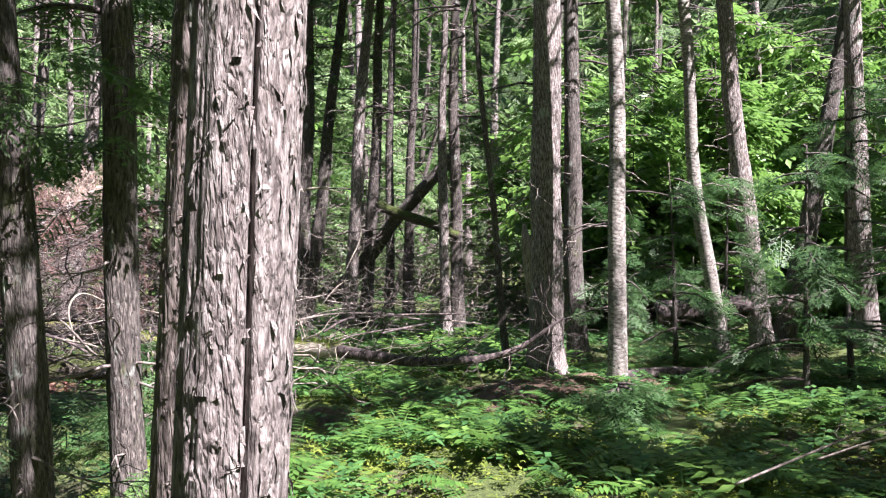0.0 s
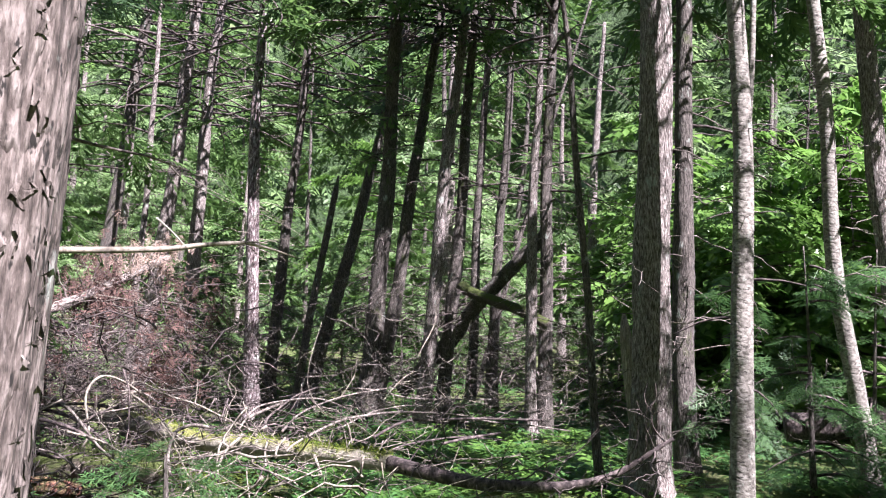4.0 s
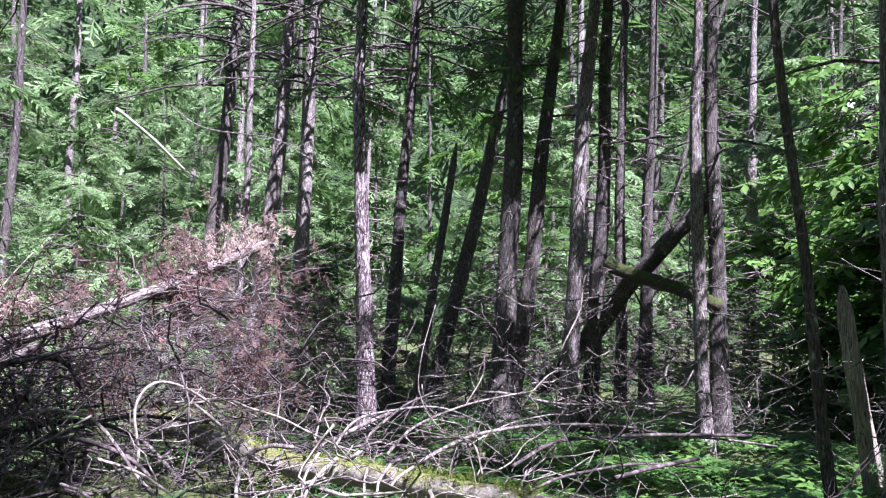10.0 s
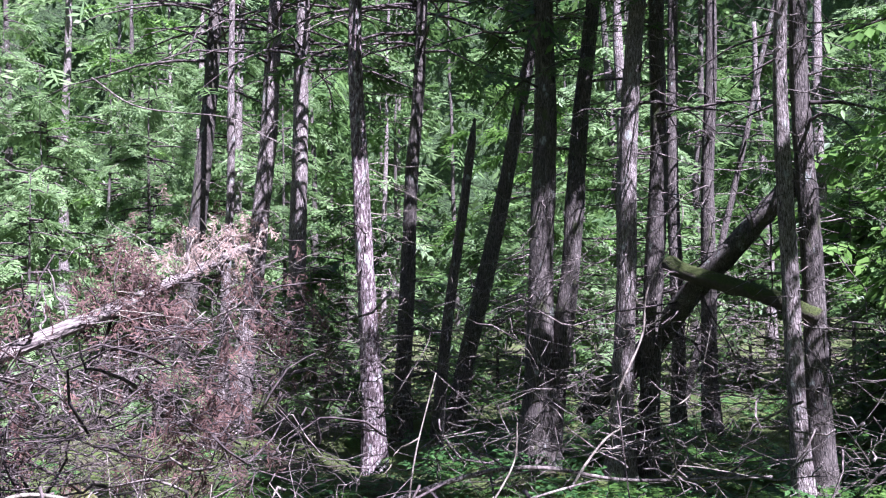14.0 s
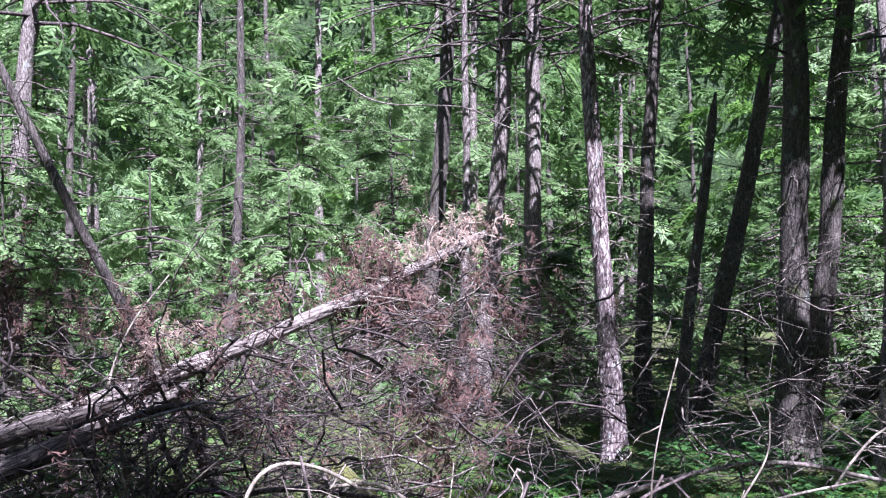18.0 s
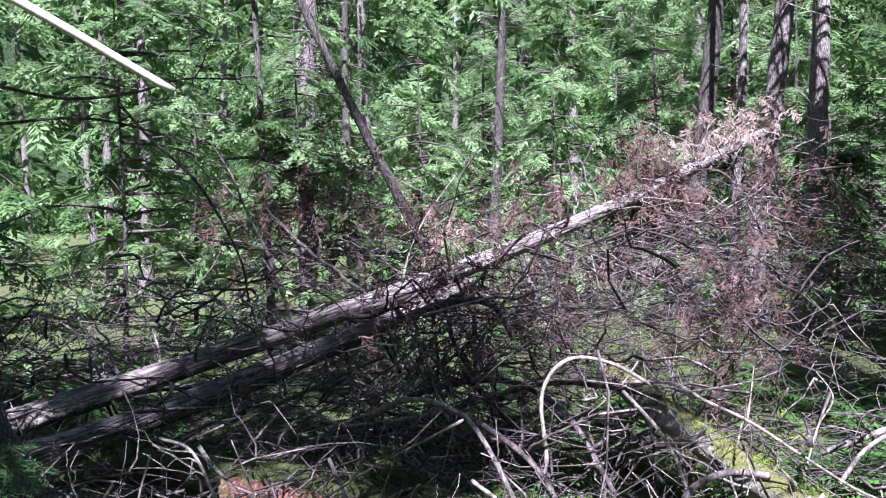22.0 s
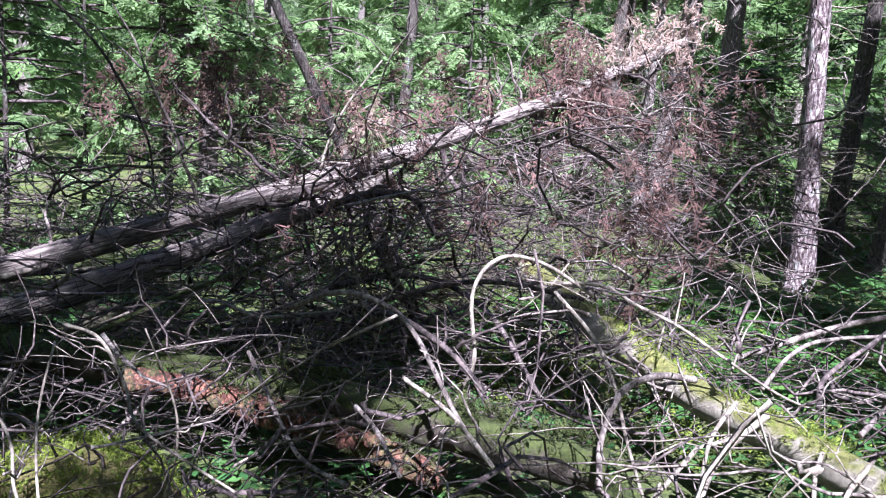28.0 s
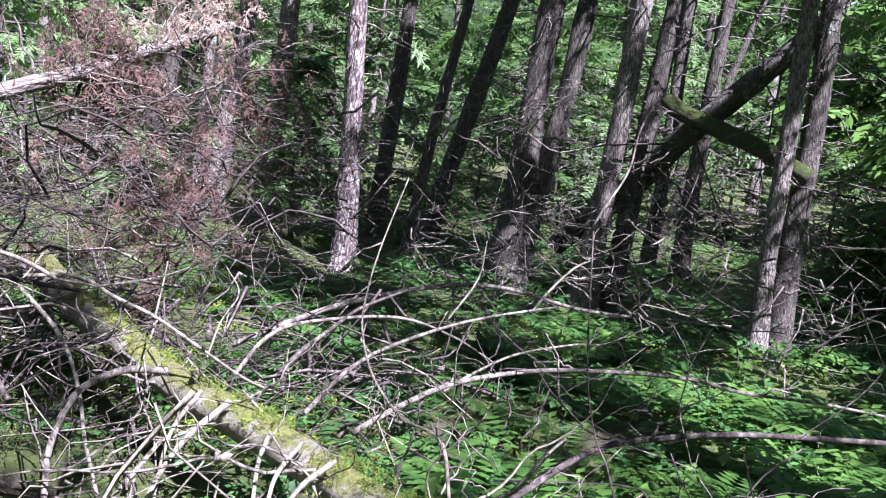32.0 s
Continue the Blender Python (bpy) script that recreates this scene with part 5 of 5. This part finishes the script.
limb(fallen, "side_branch", [(-5.37, 6.82, 1.18), (-5.31, 6.84, 1.37), (-5.20, 6.89, 1.61), (-5.06, 7.05, 1.90)], 0.012, 0.005, WOOD_PALE, 7, 24)
limb(fallen, "side_branch", [(-5.42, 5.72, 0.88), (-5.41, 5.77, 0.99), (-5.44, 5.75, 1.14)], 0.01, 0.004, WOOD_PALE, 7, 18)
limb(fallen, "side_branch", [(-5.07, 11.13, 2.49), (-5.16, 10.87, 2.45), (-5.22, 10.56, 2.18)], 0.009, 0.004, WOOD_PALE, 7, 18)
limb(fallen, "side_branch", [(-5.16, 10.98, 2.60), (-5.22, 10.77, 2.47), (-5.24, 10.49, 2.12)], 0.009, 0.004, WOOD_PALE, 7, 18)
limb(fallen, "side_branch", [(-5.25, 10.82, 2.44), (-5.30, 10.54, 2.34), (-5.31, 10.22, 2.01)], 0.009, 0.004, WOOD_PALE, 7, 18)
limb(fallen, "side_branch", [(-5.01, 11.21, 2.35), (-5.10, 10.96, 2.34), (-5.16, 10.66, 2.09)], 0.009, 0.004, WOOD_PALE, 7, 18)
limb(fallen, "side_branch", [(-4.96, 11.27, 2.55), (-4.96, 11.18, 2.50), (-4.97, 11.07, 2.23)], 0.009, 0.004, WOOD_PALE, 7, 18)
limb(fallen, "side_branch", [(-5.32, 10.64, 2.49), (-5.32, 10.50, 2.39), (-5.29, 10.33, 2.07)], 0.009, 0.004, WOOD_PALE, 7, 18)
limb(fallen, "side_branch", [(-5.16, 10.98, 2.36), (-5.11, 10.94, 2.60), (-5.07, 10.92, 2.62)], 0.009, 0.004, WOOD_PALE, 7, 18)
dead_stick("thin dead branch hanging in the air between trees", [(-4.89, 8.55, 3.47), (-4.56, 8.67, 3.25), (-3.93, 8.86, 3.16), (-3.67, 8.94, 3.02), (-3.37, 9.03, 2.87)], 0.0064, 0.0032, WOOD_GREY)
dead_stick("dark bare branch reaching across", [(-1.70, 2.52, 2.03), (-1.60, 2.58, 2.04), (-1.48, 2.64, 2.04), (-1.41, 2.70, 2.04), (-1.27, 2.77, 2.05), (-1.14, 2.84, 2.04)], 0.0048, 0.0016, WOOD_BROWN)
dead_stick("dark cedar branch reaching across", [(-4.14, 4.07, 2.16), (-4.07, 4.29, 2.12), (-4.01, 4.52, 2.15), (-3.98, 4.69, 2.21), (-3.90, 4.91, 2.22)], 0.0072, 0.0032, WOOD_BROWN)
dead_stick("dark cedar branch reaching across", [(-4.14, 4.07, 2.02), (-4.08, 4.30, 2.05), (-4.06, 4.47, 2.04), (-4.04, 4.64, 2.00), (-4.05, 4.76, 1.97)], 0.0064, 0.0032, WOOD_BROWN)
dead_stick("thin dark stem leaning in the shade", [(-5.67, 5.05, 2.31), (-5.60, 5.20, 2.11), (-5.49, 5.40, 1.88), (-5.41, 5.54, 1.61), (-5.39, 5.64, 1.37), (-5.42, 5.69, 1.14)], 0.0096, 0.0064, WOOD_BROWN)

# the pale branch beside the path and the white one further on
near = tagged(new("dead_branch"), "pale barkless branch reaching out from a cedar", "branch")
limb(near, "stem", [(-0.64, 0.68, 1.54), (-0.57, 0.77, 1.553), (-0.47, 0.92, 1.572), (-0.42, 0.99, 1.588), (-0.369, 1.052, 1.60)], 0.0062, 0.0036, WOOD_PALE, 8, 40)
limb(near, "tip", [(-0.369, 1.052, 1.60), (-0.33, 1.081, 1.593), (-0.29, 1.11, 1.581)], 0.0034, 0.0014, WOOD_PALE, 8, 16)
limb(near, "tip", [(-0.369, 1.052, 1.60), (-0.35, 1.07, 1.603), (-0.335, 1.085, 1.602)], 0.0026, 0.001, WOOD_PALE, 8, 12)
white = tagged(new("dead_branch"), "bleached stick in a sunlit white, hanging from above", "branch")
limb(white, "stem", [(-1.67, 3.44, 1.95), (-1.63, 3.55, 1.89), (-1.60, 3.67, 1.82)], 0.005, 0.004, WOOD_WHITE, 8, 20)

# the trunk lying against the grove
prop = tagged(new("leaning_dead_tree"), "fallen trunk leaning against a cedar, bare and broken", "fallen tree")
limb(prop, "stem", [(-1.87, 12.98, 0.48), (-1.00, 12.27, 1.42), (-0.55, 11.75, 1.96), (0.05, 11.6, 2.6), (0.30, 11.5, 2.85)], 0.13, 0.09, BARK_DARK, 18, 50, "", 0.16, 7)
prop = tagged(new("leaning_dead_tree"), "broken mossy stem wedged between cedars", "fallen tree")
limb(prop, "stem", [(-0.88, 11.81, 2.11), (-0.71, 11.64, 2.01), (-0.05, 11.53, 1.79), (0.38, 11.32, 1.59)], 0.09, 0.075, MOSS_DARK, 14, 30, "", 0.1, 8)
side_limbs([(-1.00, 12.27, 1.42), (-0.55, 11.75, 1.96), (0.20, 12.07, 2.72)], 24, 1.0, 0.012, WOOD_BROWN, prop, up=-0.6)

# rotten logs and the root mound
red = tagged(new("rotten_log"), "crumbling red-brown rotten log", "log")
limb(red, "stem", [(-4.66, 5.14, 0.30), (-4.55, 5.23, 0.31), (-4.1, 5.45, 0.27), (-3.65, 5.62, 0.22), (-3.2, 5.72, 0.15)], 0.062, 0.055, WOOD_RED, 26, 130, "", 0.34, 9)
LOG_A = [(-5.59, 4.82, 0.26), (-5.31, 5.07, 0.28), (-4.31, 5.61, 0.29), (-3.28, 5.83, 0.33), (-2.68, 6.10, 0.26)]
LOG_B = [(-5.90, 3.45, 0.15), (-5.40, 3.83, 0.11), (-4.87, 4.14, 0.01)]
LOGS = []
for pts, r, k in ((LOG_A, 0.11, 10), (LOG_B, 0.09, 11)):
    mlog = tagged(new("mossy_log"), "dark log thickly grown with moss", "log", "mossy logs")
    limb(mlog, "stem", pts, r, r * 0.85, MOSS_DARK, 24, 100, "", 0.2, k)
    LOGS.append(mlog)



def mound():
    b = Buf()
    n, m = 26, 40
    v = []
    for i in range(n):
        for j in range(m):
            u, a = i / (n - 1), j / m * 6.283
            r = 0.55 * u * (1 + 0.15 * math.sin(3 * a) + 0.08 * math.sin(7 * a + 1))
            z = 0.32 * (1 - u**2.2) + 0.03 * noise.noise((4 * r * math.cos(a), 4 * r * math.sin(a), 3))
            v.append((-4.2 + r * math.cos(a), 4.6 + r * math.sin(a), z - 0.06))
    f = [(i * m + j, i * m + (j + 1) % m, (i + 1) * m + (j + 1) % m, (i + 1) * m + j) for i in range(n - 1) for j in range(m)]
    b.add(v, f)
    hill = tagged(link("moss_mound", b, [MOSS_LITTER]), "yellowish mossy root mound", "mound")
    tufts = Buf()
    q = 0.5 * np.sqrt(rng.uniform(0, 1, 1500))
    a = rng.uniform(0, 6.283, 1500)
    pos = np.stack([-4.2 + q * np.cos(a), 4.6 + q * np.sin(a), 0.32 * (1 - (q / 0.55) ** 2.2) - 0.055], -1)
    add_sprays(tufts, "cedar_far", pos, rng.normal(0, 0.8, (1500, 3)) + (0, 0, 0.6), rng.normal(0, 1, (1500, 3)), rng.uniform(0.03, 0.08, 1500), 0, gaps=False, near=0.3)
    link("moss", tufts, [LEAF_MOSS], hill, "shaggy yellow-green moss", smooth=False)["kind"] = "stuff"


mound()

def litter_mound(x, y, r, h):
    b = Buf()
    n, m = 22, 44
    v = []
    for i in range(n):
        for j in range(m):
            u, a = i / (n - 1), j / m * 6.283
            q = r * u * (1 + 0.2 * math.sin(2 * a + 1) + 0.1 * math.sin(5 * a))
            px, py = x + 1.4 * q * math.cos(a), y + q * math.sin(a)
            v.append((px, py, float(ground_z(px, py)) + h * (1 - u * u) ** 1.5 - 0.03 + 0.05 * noise.noise((3 * px, 3 * py, 1.0))))
    b.add(v, [(i * m + j, i * m + (j + 1) % m, (i + 1) * m + (j + 1) % m, (i + 1) * m + j) for i in range(n - 1) for j in range(m)])
    m2, nt, bs = mat("needle_litter", 0.95)
    c = scaled(nt, 1, 1, 1)
    nt.links.new(ramp(nt, noise_tex(nt, c, 45, 8, 0.8), [(0.32, (0.03, 0.018, 0.012)), (0.52, (0.13, 0.08, 0.055)), (0.7, (0.34, 0.24, 0.18))]), bs.inputs["Base Color"])
    bump(nt, bs, noise_tex(nt, c, 45, 8, 0.8), 1.0, 0.03)
    tagged(link("litter_mound", b, [m2]), "brown needle litter heaped at the cedar's foot", "mound")


litter_mound(1.45, 6.45, 1.0, 0.2)
log = tagged(new("rotten_log"), "dark rotten log half sunk in the litter", "log")
limb(log, "stem", [(1.55, 6.35, 0.08), (2.1, 6.55, 0.13), (2.9, 6.75, 0.12)], 0.07, 0.06, WOOD_BROWN, 14, 30, "", 0.14, 21)
log = tagged(new("rotten_log"), "dark brown rotten log under the maples", "log")
limb(log, "stem", [(2.93, 9.21, 0.53), (3.86, 9.07, 0.63), (5.08, 9.23, 0.65)], 0.15, 0.12, WOOD_BROWN, 14, 40, "", 0.16, 22)
dead_stick("dead grey branch lying at the edge of the path", [(1.13, 1.32, 0.51), (1.44, 1.31, 0.64), (1.68, 1.29, 0.74), (2.03, 1.29, 0.82)], 0.0056, 0.0032, WOOD_GREY)
dead_stick("dead grey branch lying at the edge of the path", [(1.38, 1.20, 0.63), (1.59, 1.11, 0.73), (1.69, 1.01, 0.75)], 0.0048, 0.0024, WOOD_GREY)
side_limbs([(-1.87, 12.98, 0.48), (-1.00, 12.27, 1.42), (0.20, 12.07, 2.72), (0.83, 11.99, 3.35)], 12, 0.5, 0.012, WOOD_GREY, bpy.data.objects["leaning_dead_tree"], "branch_stub", up=0.2)

def moss_coat(parent, pts, r, n, size, leafm=LEAF_MOSS_DARK, u0=0.0, u1=1.0):
    """Small moss cushions over the upper side of a log."""
    line = curve_points(pts, 200)
    i = (rng.uniform(u0, u1, n) * 198).astype(int)
    patch = np.sin(i * 0.13) + np.sin(i * 0.31 + 2) + rng.normal(0, 0.7, n) > -0.5
    i = i[patch]
    n = len(i)
    d = line[i + 1] - line[i]
    d /= np.linalg.norm(d, axis=1, keepdims=True)
    side = np.cross(d, (0, 0, 1.0))
    side /= np.linalg.norm(side, axis=1, keepdims=True)
    a = rng.normal(0, 0.75, n)[:, None]
    out = np.cos(a) * np.cross(side, d) + np.sin(a) * side
    b = Buf()
    add_sprays(b, "cedar_far", line[i] + out * r * 0.93, out * 0.8 + rng.normal(0, 0.55, (n, 3)), rng.normal(0, 1, (n, 3)), size * rng.uniform(0.5, 1.4, n), 0, gaps=False, near=0.3)
    link("moss", b, [leafm], parent, "shaggy green moss", smooth=False)["kind"] = "stuff"


moss_coat(mossy_log, ML, 0.08, 1100, 0.042, LEAF_MOSS, 0.15, 1.0)
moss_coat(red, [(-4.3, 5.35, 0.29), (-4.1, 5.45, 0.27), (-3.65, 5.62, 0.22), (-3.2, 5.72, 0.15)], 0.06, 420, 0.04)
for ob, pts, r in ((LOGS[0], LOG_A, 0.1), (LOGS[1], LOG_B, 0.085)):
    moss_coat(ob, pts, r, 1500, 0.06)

for k in range(7):
    x, y = rng.uniform(-5.5, -3.5), rng.uniform(4.1, 5.3)
    top = np.array((rng.normal(0, 0.3), rng.normal(0, 0.3), rng.uniform(0.35, 0.8)))
    bow = rng.normal(0, 0.08, 3)
    dead_stick("bleached stick standing in the brushwood", [tuple(np.array((x, y, 0.1)) + top * u + bow * math.sin(3 * u)) for u in (0, 0.3, 0.6, 1)], rng.uniform(0.005, 0.009), 0.003, (WOOD_PALE, WOOD_GREY)[k % 2])

# brush under the fallen cedar
def tangle(name, label, boxes, material, r=0.006, lying=0.35):
    b = Buf()
    for (cx, cy, cz), (sx, sy, sz), n, ln in boxes:
        for _ in range(n):
            c = np.array((cx, cy, cz)) + rng.normal(0, 0.5, 3) * (sx, sy, sz)
            w = rng.normal(0, 1, 3) * (1, 1, lying)
            w /= np.linalg.norm(w)
            l = ln * rng.uniform(0.3, 1.2)
            u = np.linspace(-0.5, 0.5, 8)[:, None]
            p = c + w * l * u + rng.normal(0, 0.6, 3) * l * (u * u - 0.1) + rng.normal(0, 0.3, 3) * l * u**3 * 2 + rng.normal(0, 0.014, (8, 3))
            p[:, 2] = np.maximum(p[:, 2], ground_z(p[:, 0], p[:, 1]) + 0.01)
            rr = r * rng.choice([0.45, 0.7, 1.0, 1.9], p=[0.35, 0.35, 0.2, 0.1])
            add_tube(b, p[[0, 1, 3, 4, 6, 7]], [rr, rr * 0.4], 3)
    tagged(link(name, b, [material]), label, "brushwood", kind="stuff")


tangle("brushwood", "tangled grey-brown dead twigs under a fallen tree", [((-4.7, 7.7, 0.68), (1.5, 2.2, 0.8), 900, 0.7), ((-4.9, 6.0, 0.30), (1.4, 1.4, 0.4), 320, 0.7), ((-6.2, 8.0, 0.92), (1.8, 2.4, 0.8), 500, 0.7), ((-4.4, 9.6, 1.00), (1.3, 1.6, 1.0), 350, 0.6)], WOOD_BROWN)
tangle("brushwood", "dark twigs lying under mossy logs", [((-3.5, 5.8, 0.31), (1.5, 1.5, 0.3), 200, 0.7), ((-4.6, 5.3, 0.23), (1.4, 1.4, 0.4), 120, 0.7), ((-3.5, 5.0, 0.10), (1.2, 0.8, 0.3), 60, 0.6), ((-7.5, 5.7, 0.47), (2.2, 2.6, 0.9), 500, 0.8), ((-8.7, 4.4, 0.43), (2.0, 2.0, 0.9), 260, 0.8), ((-2.7, 7.5, 0.39), (1.6, 0.8, 0.3), 200, 0.7)], WOOD_BROWN, 0.008)
tangle("brushwood", "pale bare twigs lying over the moss", [((-2.3, 6.4, 0.42), (2.2, 1.2, 0.35), 90, 0.7), ((-1.2, 5.6, 0.40), (1.6, 0.8, 0.25), 60, 0.6), ((-4.6, 5.7, 0.30), (1.6, 1.2, 0.4), 60, 0.7)], WOOD_PALE, 0.007)
tangle("brushwood", "pale dead twigs over a dark tangle of branches", [((-4.6, 7.7, 0.92), (1.4, 2.4, 0.7), 130, 0.9), ((-4.9, 6.2, 0.47), (1.6, 1.4, 0.5), 80, 0.9), ((-6.3, 7.8, 1.10), (1.6, 2.2, 0.7), 90, 0.8), ((-4.5, 10.3, 1.28), (1.4, 1.6, 1.0), 100, 0.8)], WOOD_GREY, 0.007)
tangle("brushwood", "dead twigs on the floor of the grove", [((-0.6, 12.1, 0.90), (2.4, 2.0, 1.0), 380, 0.8), ((-4.2, 13.2, 1.13), (2.2, 1.6, 1.3), 420, 0.8), ((-2.5, 14.9, 1.45), (4.5, 1.2, 1.6), 420, 0.9), ((0.5, 13.8, 1.29), (2.0, 1.5, 1.4), 200, 0.9), ((-6.4, 12.2, 1.03), (3.0, 2.0, 1.0), 500, 0.8), ((-7.8, 6.4, 0.48), (2.0, 3.0, 0.7), 500, 0.8), ((1.9, 9.8, 0.58), (3.0, 2.0, 0.5), 250, 0.7), ((-1.9, 11.1, 0.59), (2.6, 2.6, 0.4), 300, 0.7), ((-5.8, 3.9, 0.24), (2.0, 1.6, 0.4), 320, 0.7), ((0.1, 15.7, 0.93), (4.0, 2.0, 1.2), 300, 0.9)], WOOD_GREY)

# ---------- plants of the floor ----------
def plants(name, label, kind, leafm, areas, size, tilt=0.5, hug=0.0):
    b = Buf()
    for x0, x1, y0, y1, n in areas:
        pos = np.stack([rng.uniform(x0, x1, n), rng.uniform(y0, y1, n)], -1)
        clump = np.sin(pos[:, 0] * 2.1 + 1) * np.sin(pos[:, 1] * 1.7) + rng.normal(0, 0.5, n) > -0.35
        pos = pos[clump]
        n = len(pos)
        z = ground_z(pos[:, 0], pos[:, 1]) + rng.uniform(0.02, 0.05 + hug, n)
        a = rng.uniform(0, 6.283, n)
        ax = np.stack([np.cos(a), np.sin(a), rng.uniform(-0.05, tilt, n)], -1)
        add_sprays(b, kind, np.c_[pos, z], ax, np.tile((0, 0, 1.0), (n, 1)) + rng.normal(0, 0.15, (n, 3)), size * rng.uniform(0.5, 1.3, n), 0, gaps=False, near=0.5)
    tagged(link(name, b, [leafm], smooth=False), label, "plants", kind="stuff")


plants("undergrowth", "low green herbs covering the forest floor", "broad", LEAF_HERB, [(-2, 5, 2.5, 10, 2600), (-4, 4, 9, 15, 3200), (-9, -2, 3, 12, 900), (3, 9, 6, 14, 1500), (-10, 8, 14, 20, 2500)], 0.22, 0.5, 0.12)
plants("undergrowth", "broad-leaved seedlings on the moss", "broad", LEAF_BROAD, [(-0.8, 3.4, 1.4, 4.6, 150), (-1.5, 1.5, 6.4, 11, 700)], 0.3, 0.4, 0.15)
plants("undergrowth", "small herbs between the mossy logs", "broad", LEAF_HERB, [(-4, 5, -5, 2.4, 1100), (-11, -6.5, 3.5, 11, 1500), (-5.2, -1.2, 4.2, 8.6, 900), (-2.5, 2.0, 5.8, 9.5, 900)], 0.17, 0.5, 0.1)
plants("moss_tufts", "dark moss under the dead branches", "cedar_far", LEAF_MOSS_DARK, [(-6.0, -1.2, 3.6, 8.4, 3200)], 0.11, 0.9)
plants("ferns", "green ferns spreading over the forest floor", "fern", LEAF_FERN, [(-4, 5, -5, 1.8, 350), (-1.5, 4, 2.2, 9, 1100), (-3, 2, 8, 13, 450), (-5, -2, 8, 11, 200), (3, 7, 6, 12, 260), (-5, 4, 12, 17, 500)], 0.42, 0.3)
plants("moss_tufts", "yellow-green moss and fine grass", "cedar_far", LEAF_MOSS, [(-3.5, 4, -4, 0.6, 2200), (-1.8, 3.2, 0.6, 4.6, 5200), (-2, 2.5, 1.5, 6, 2600), (-4.5, -2, 7, 10.5, 1600), (-2, 2, 6, 12, 1600)], 0.13, 0.9)

# thick dark limbs under the fallen tree
side_limbs(DL_UP, 9, 1.5, 0.03, WOOD_BROWN, fallen, "thick_limb", up=-0.7, u0=0.42, u1=0.72, spread=0.9, bowed=0.35, reach=1.3)
for pts, r in (([(-5.5, 6.6, 0.25), (-5.0, 6.7, 0.5), (-4.5, 6.9, 0.62), (-3.9, 6.8, 0.55), (-3.3, 6.5, 0.3)], 0.026),
               ([(-5.2, 6.0, 0.2), (-4.7, 6.4, 0.42), (-4.1, 6.9, 0.66), (-3.6, 7.3, 0.6)], 0.024),
               ([(-4.8, 7.2, 0.1), (-4.6, 6.9, 0.45), (-4.5, 6.6, 0.72)], 0.03),
               ([(-4.3, 6.3, 0.55), (-3.8, 6.1, 0.62), (-3.3, 6.0, 0.5), (-2.9, 5.8, 0.2)], 0.02)):
    dead_stick("thick dark dead limb in the brush", pts, r, r * 0.5, WOOD_BROWN)
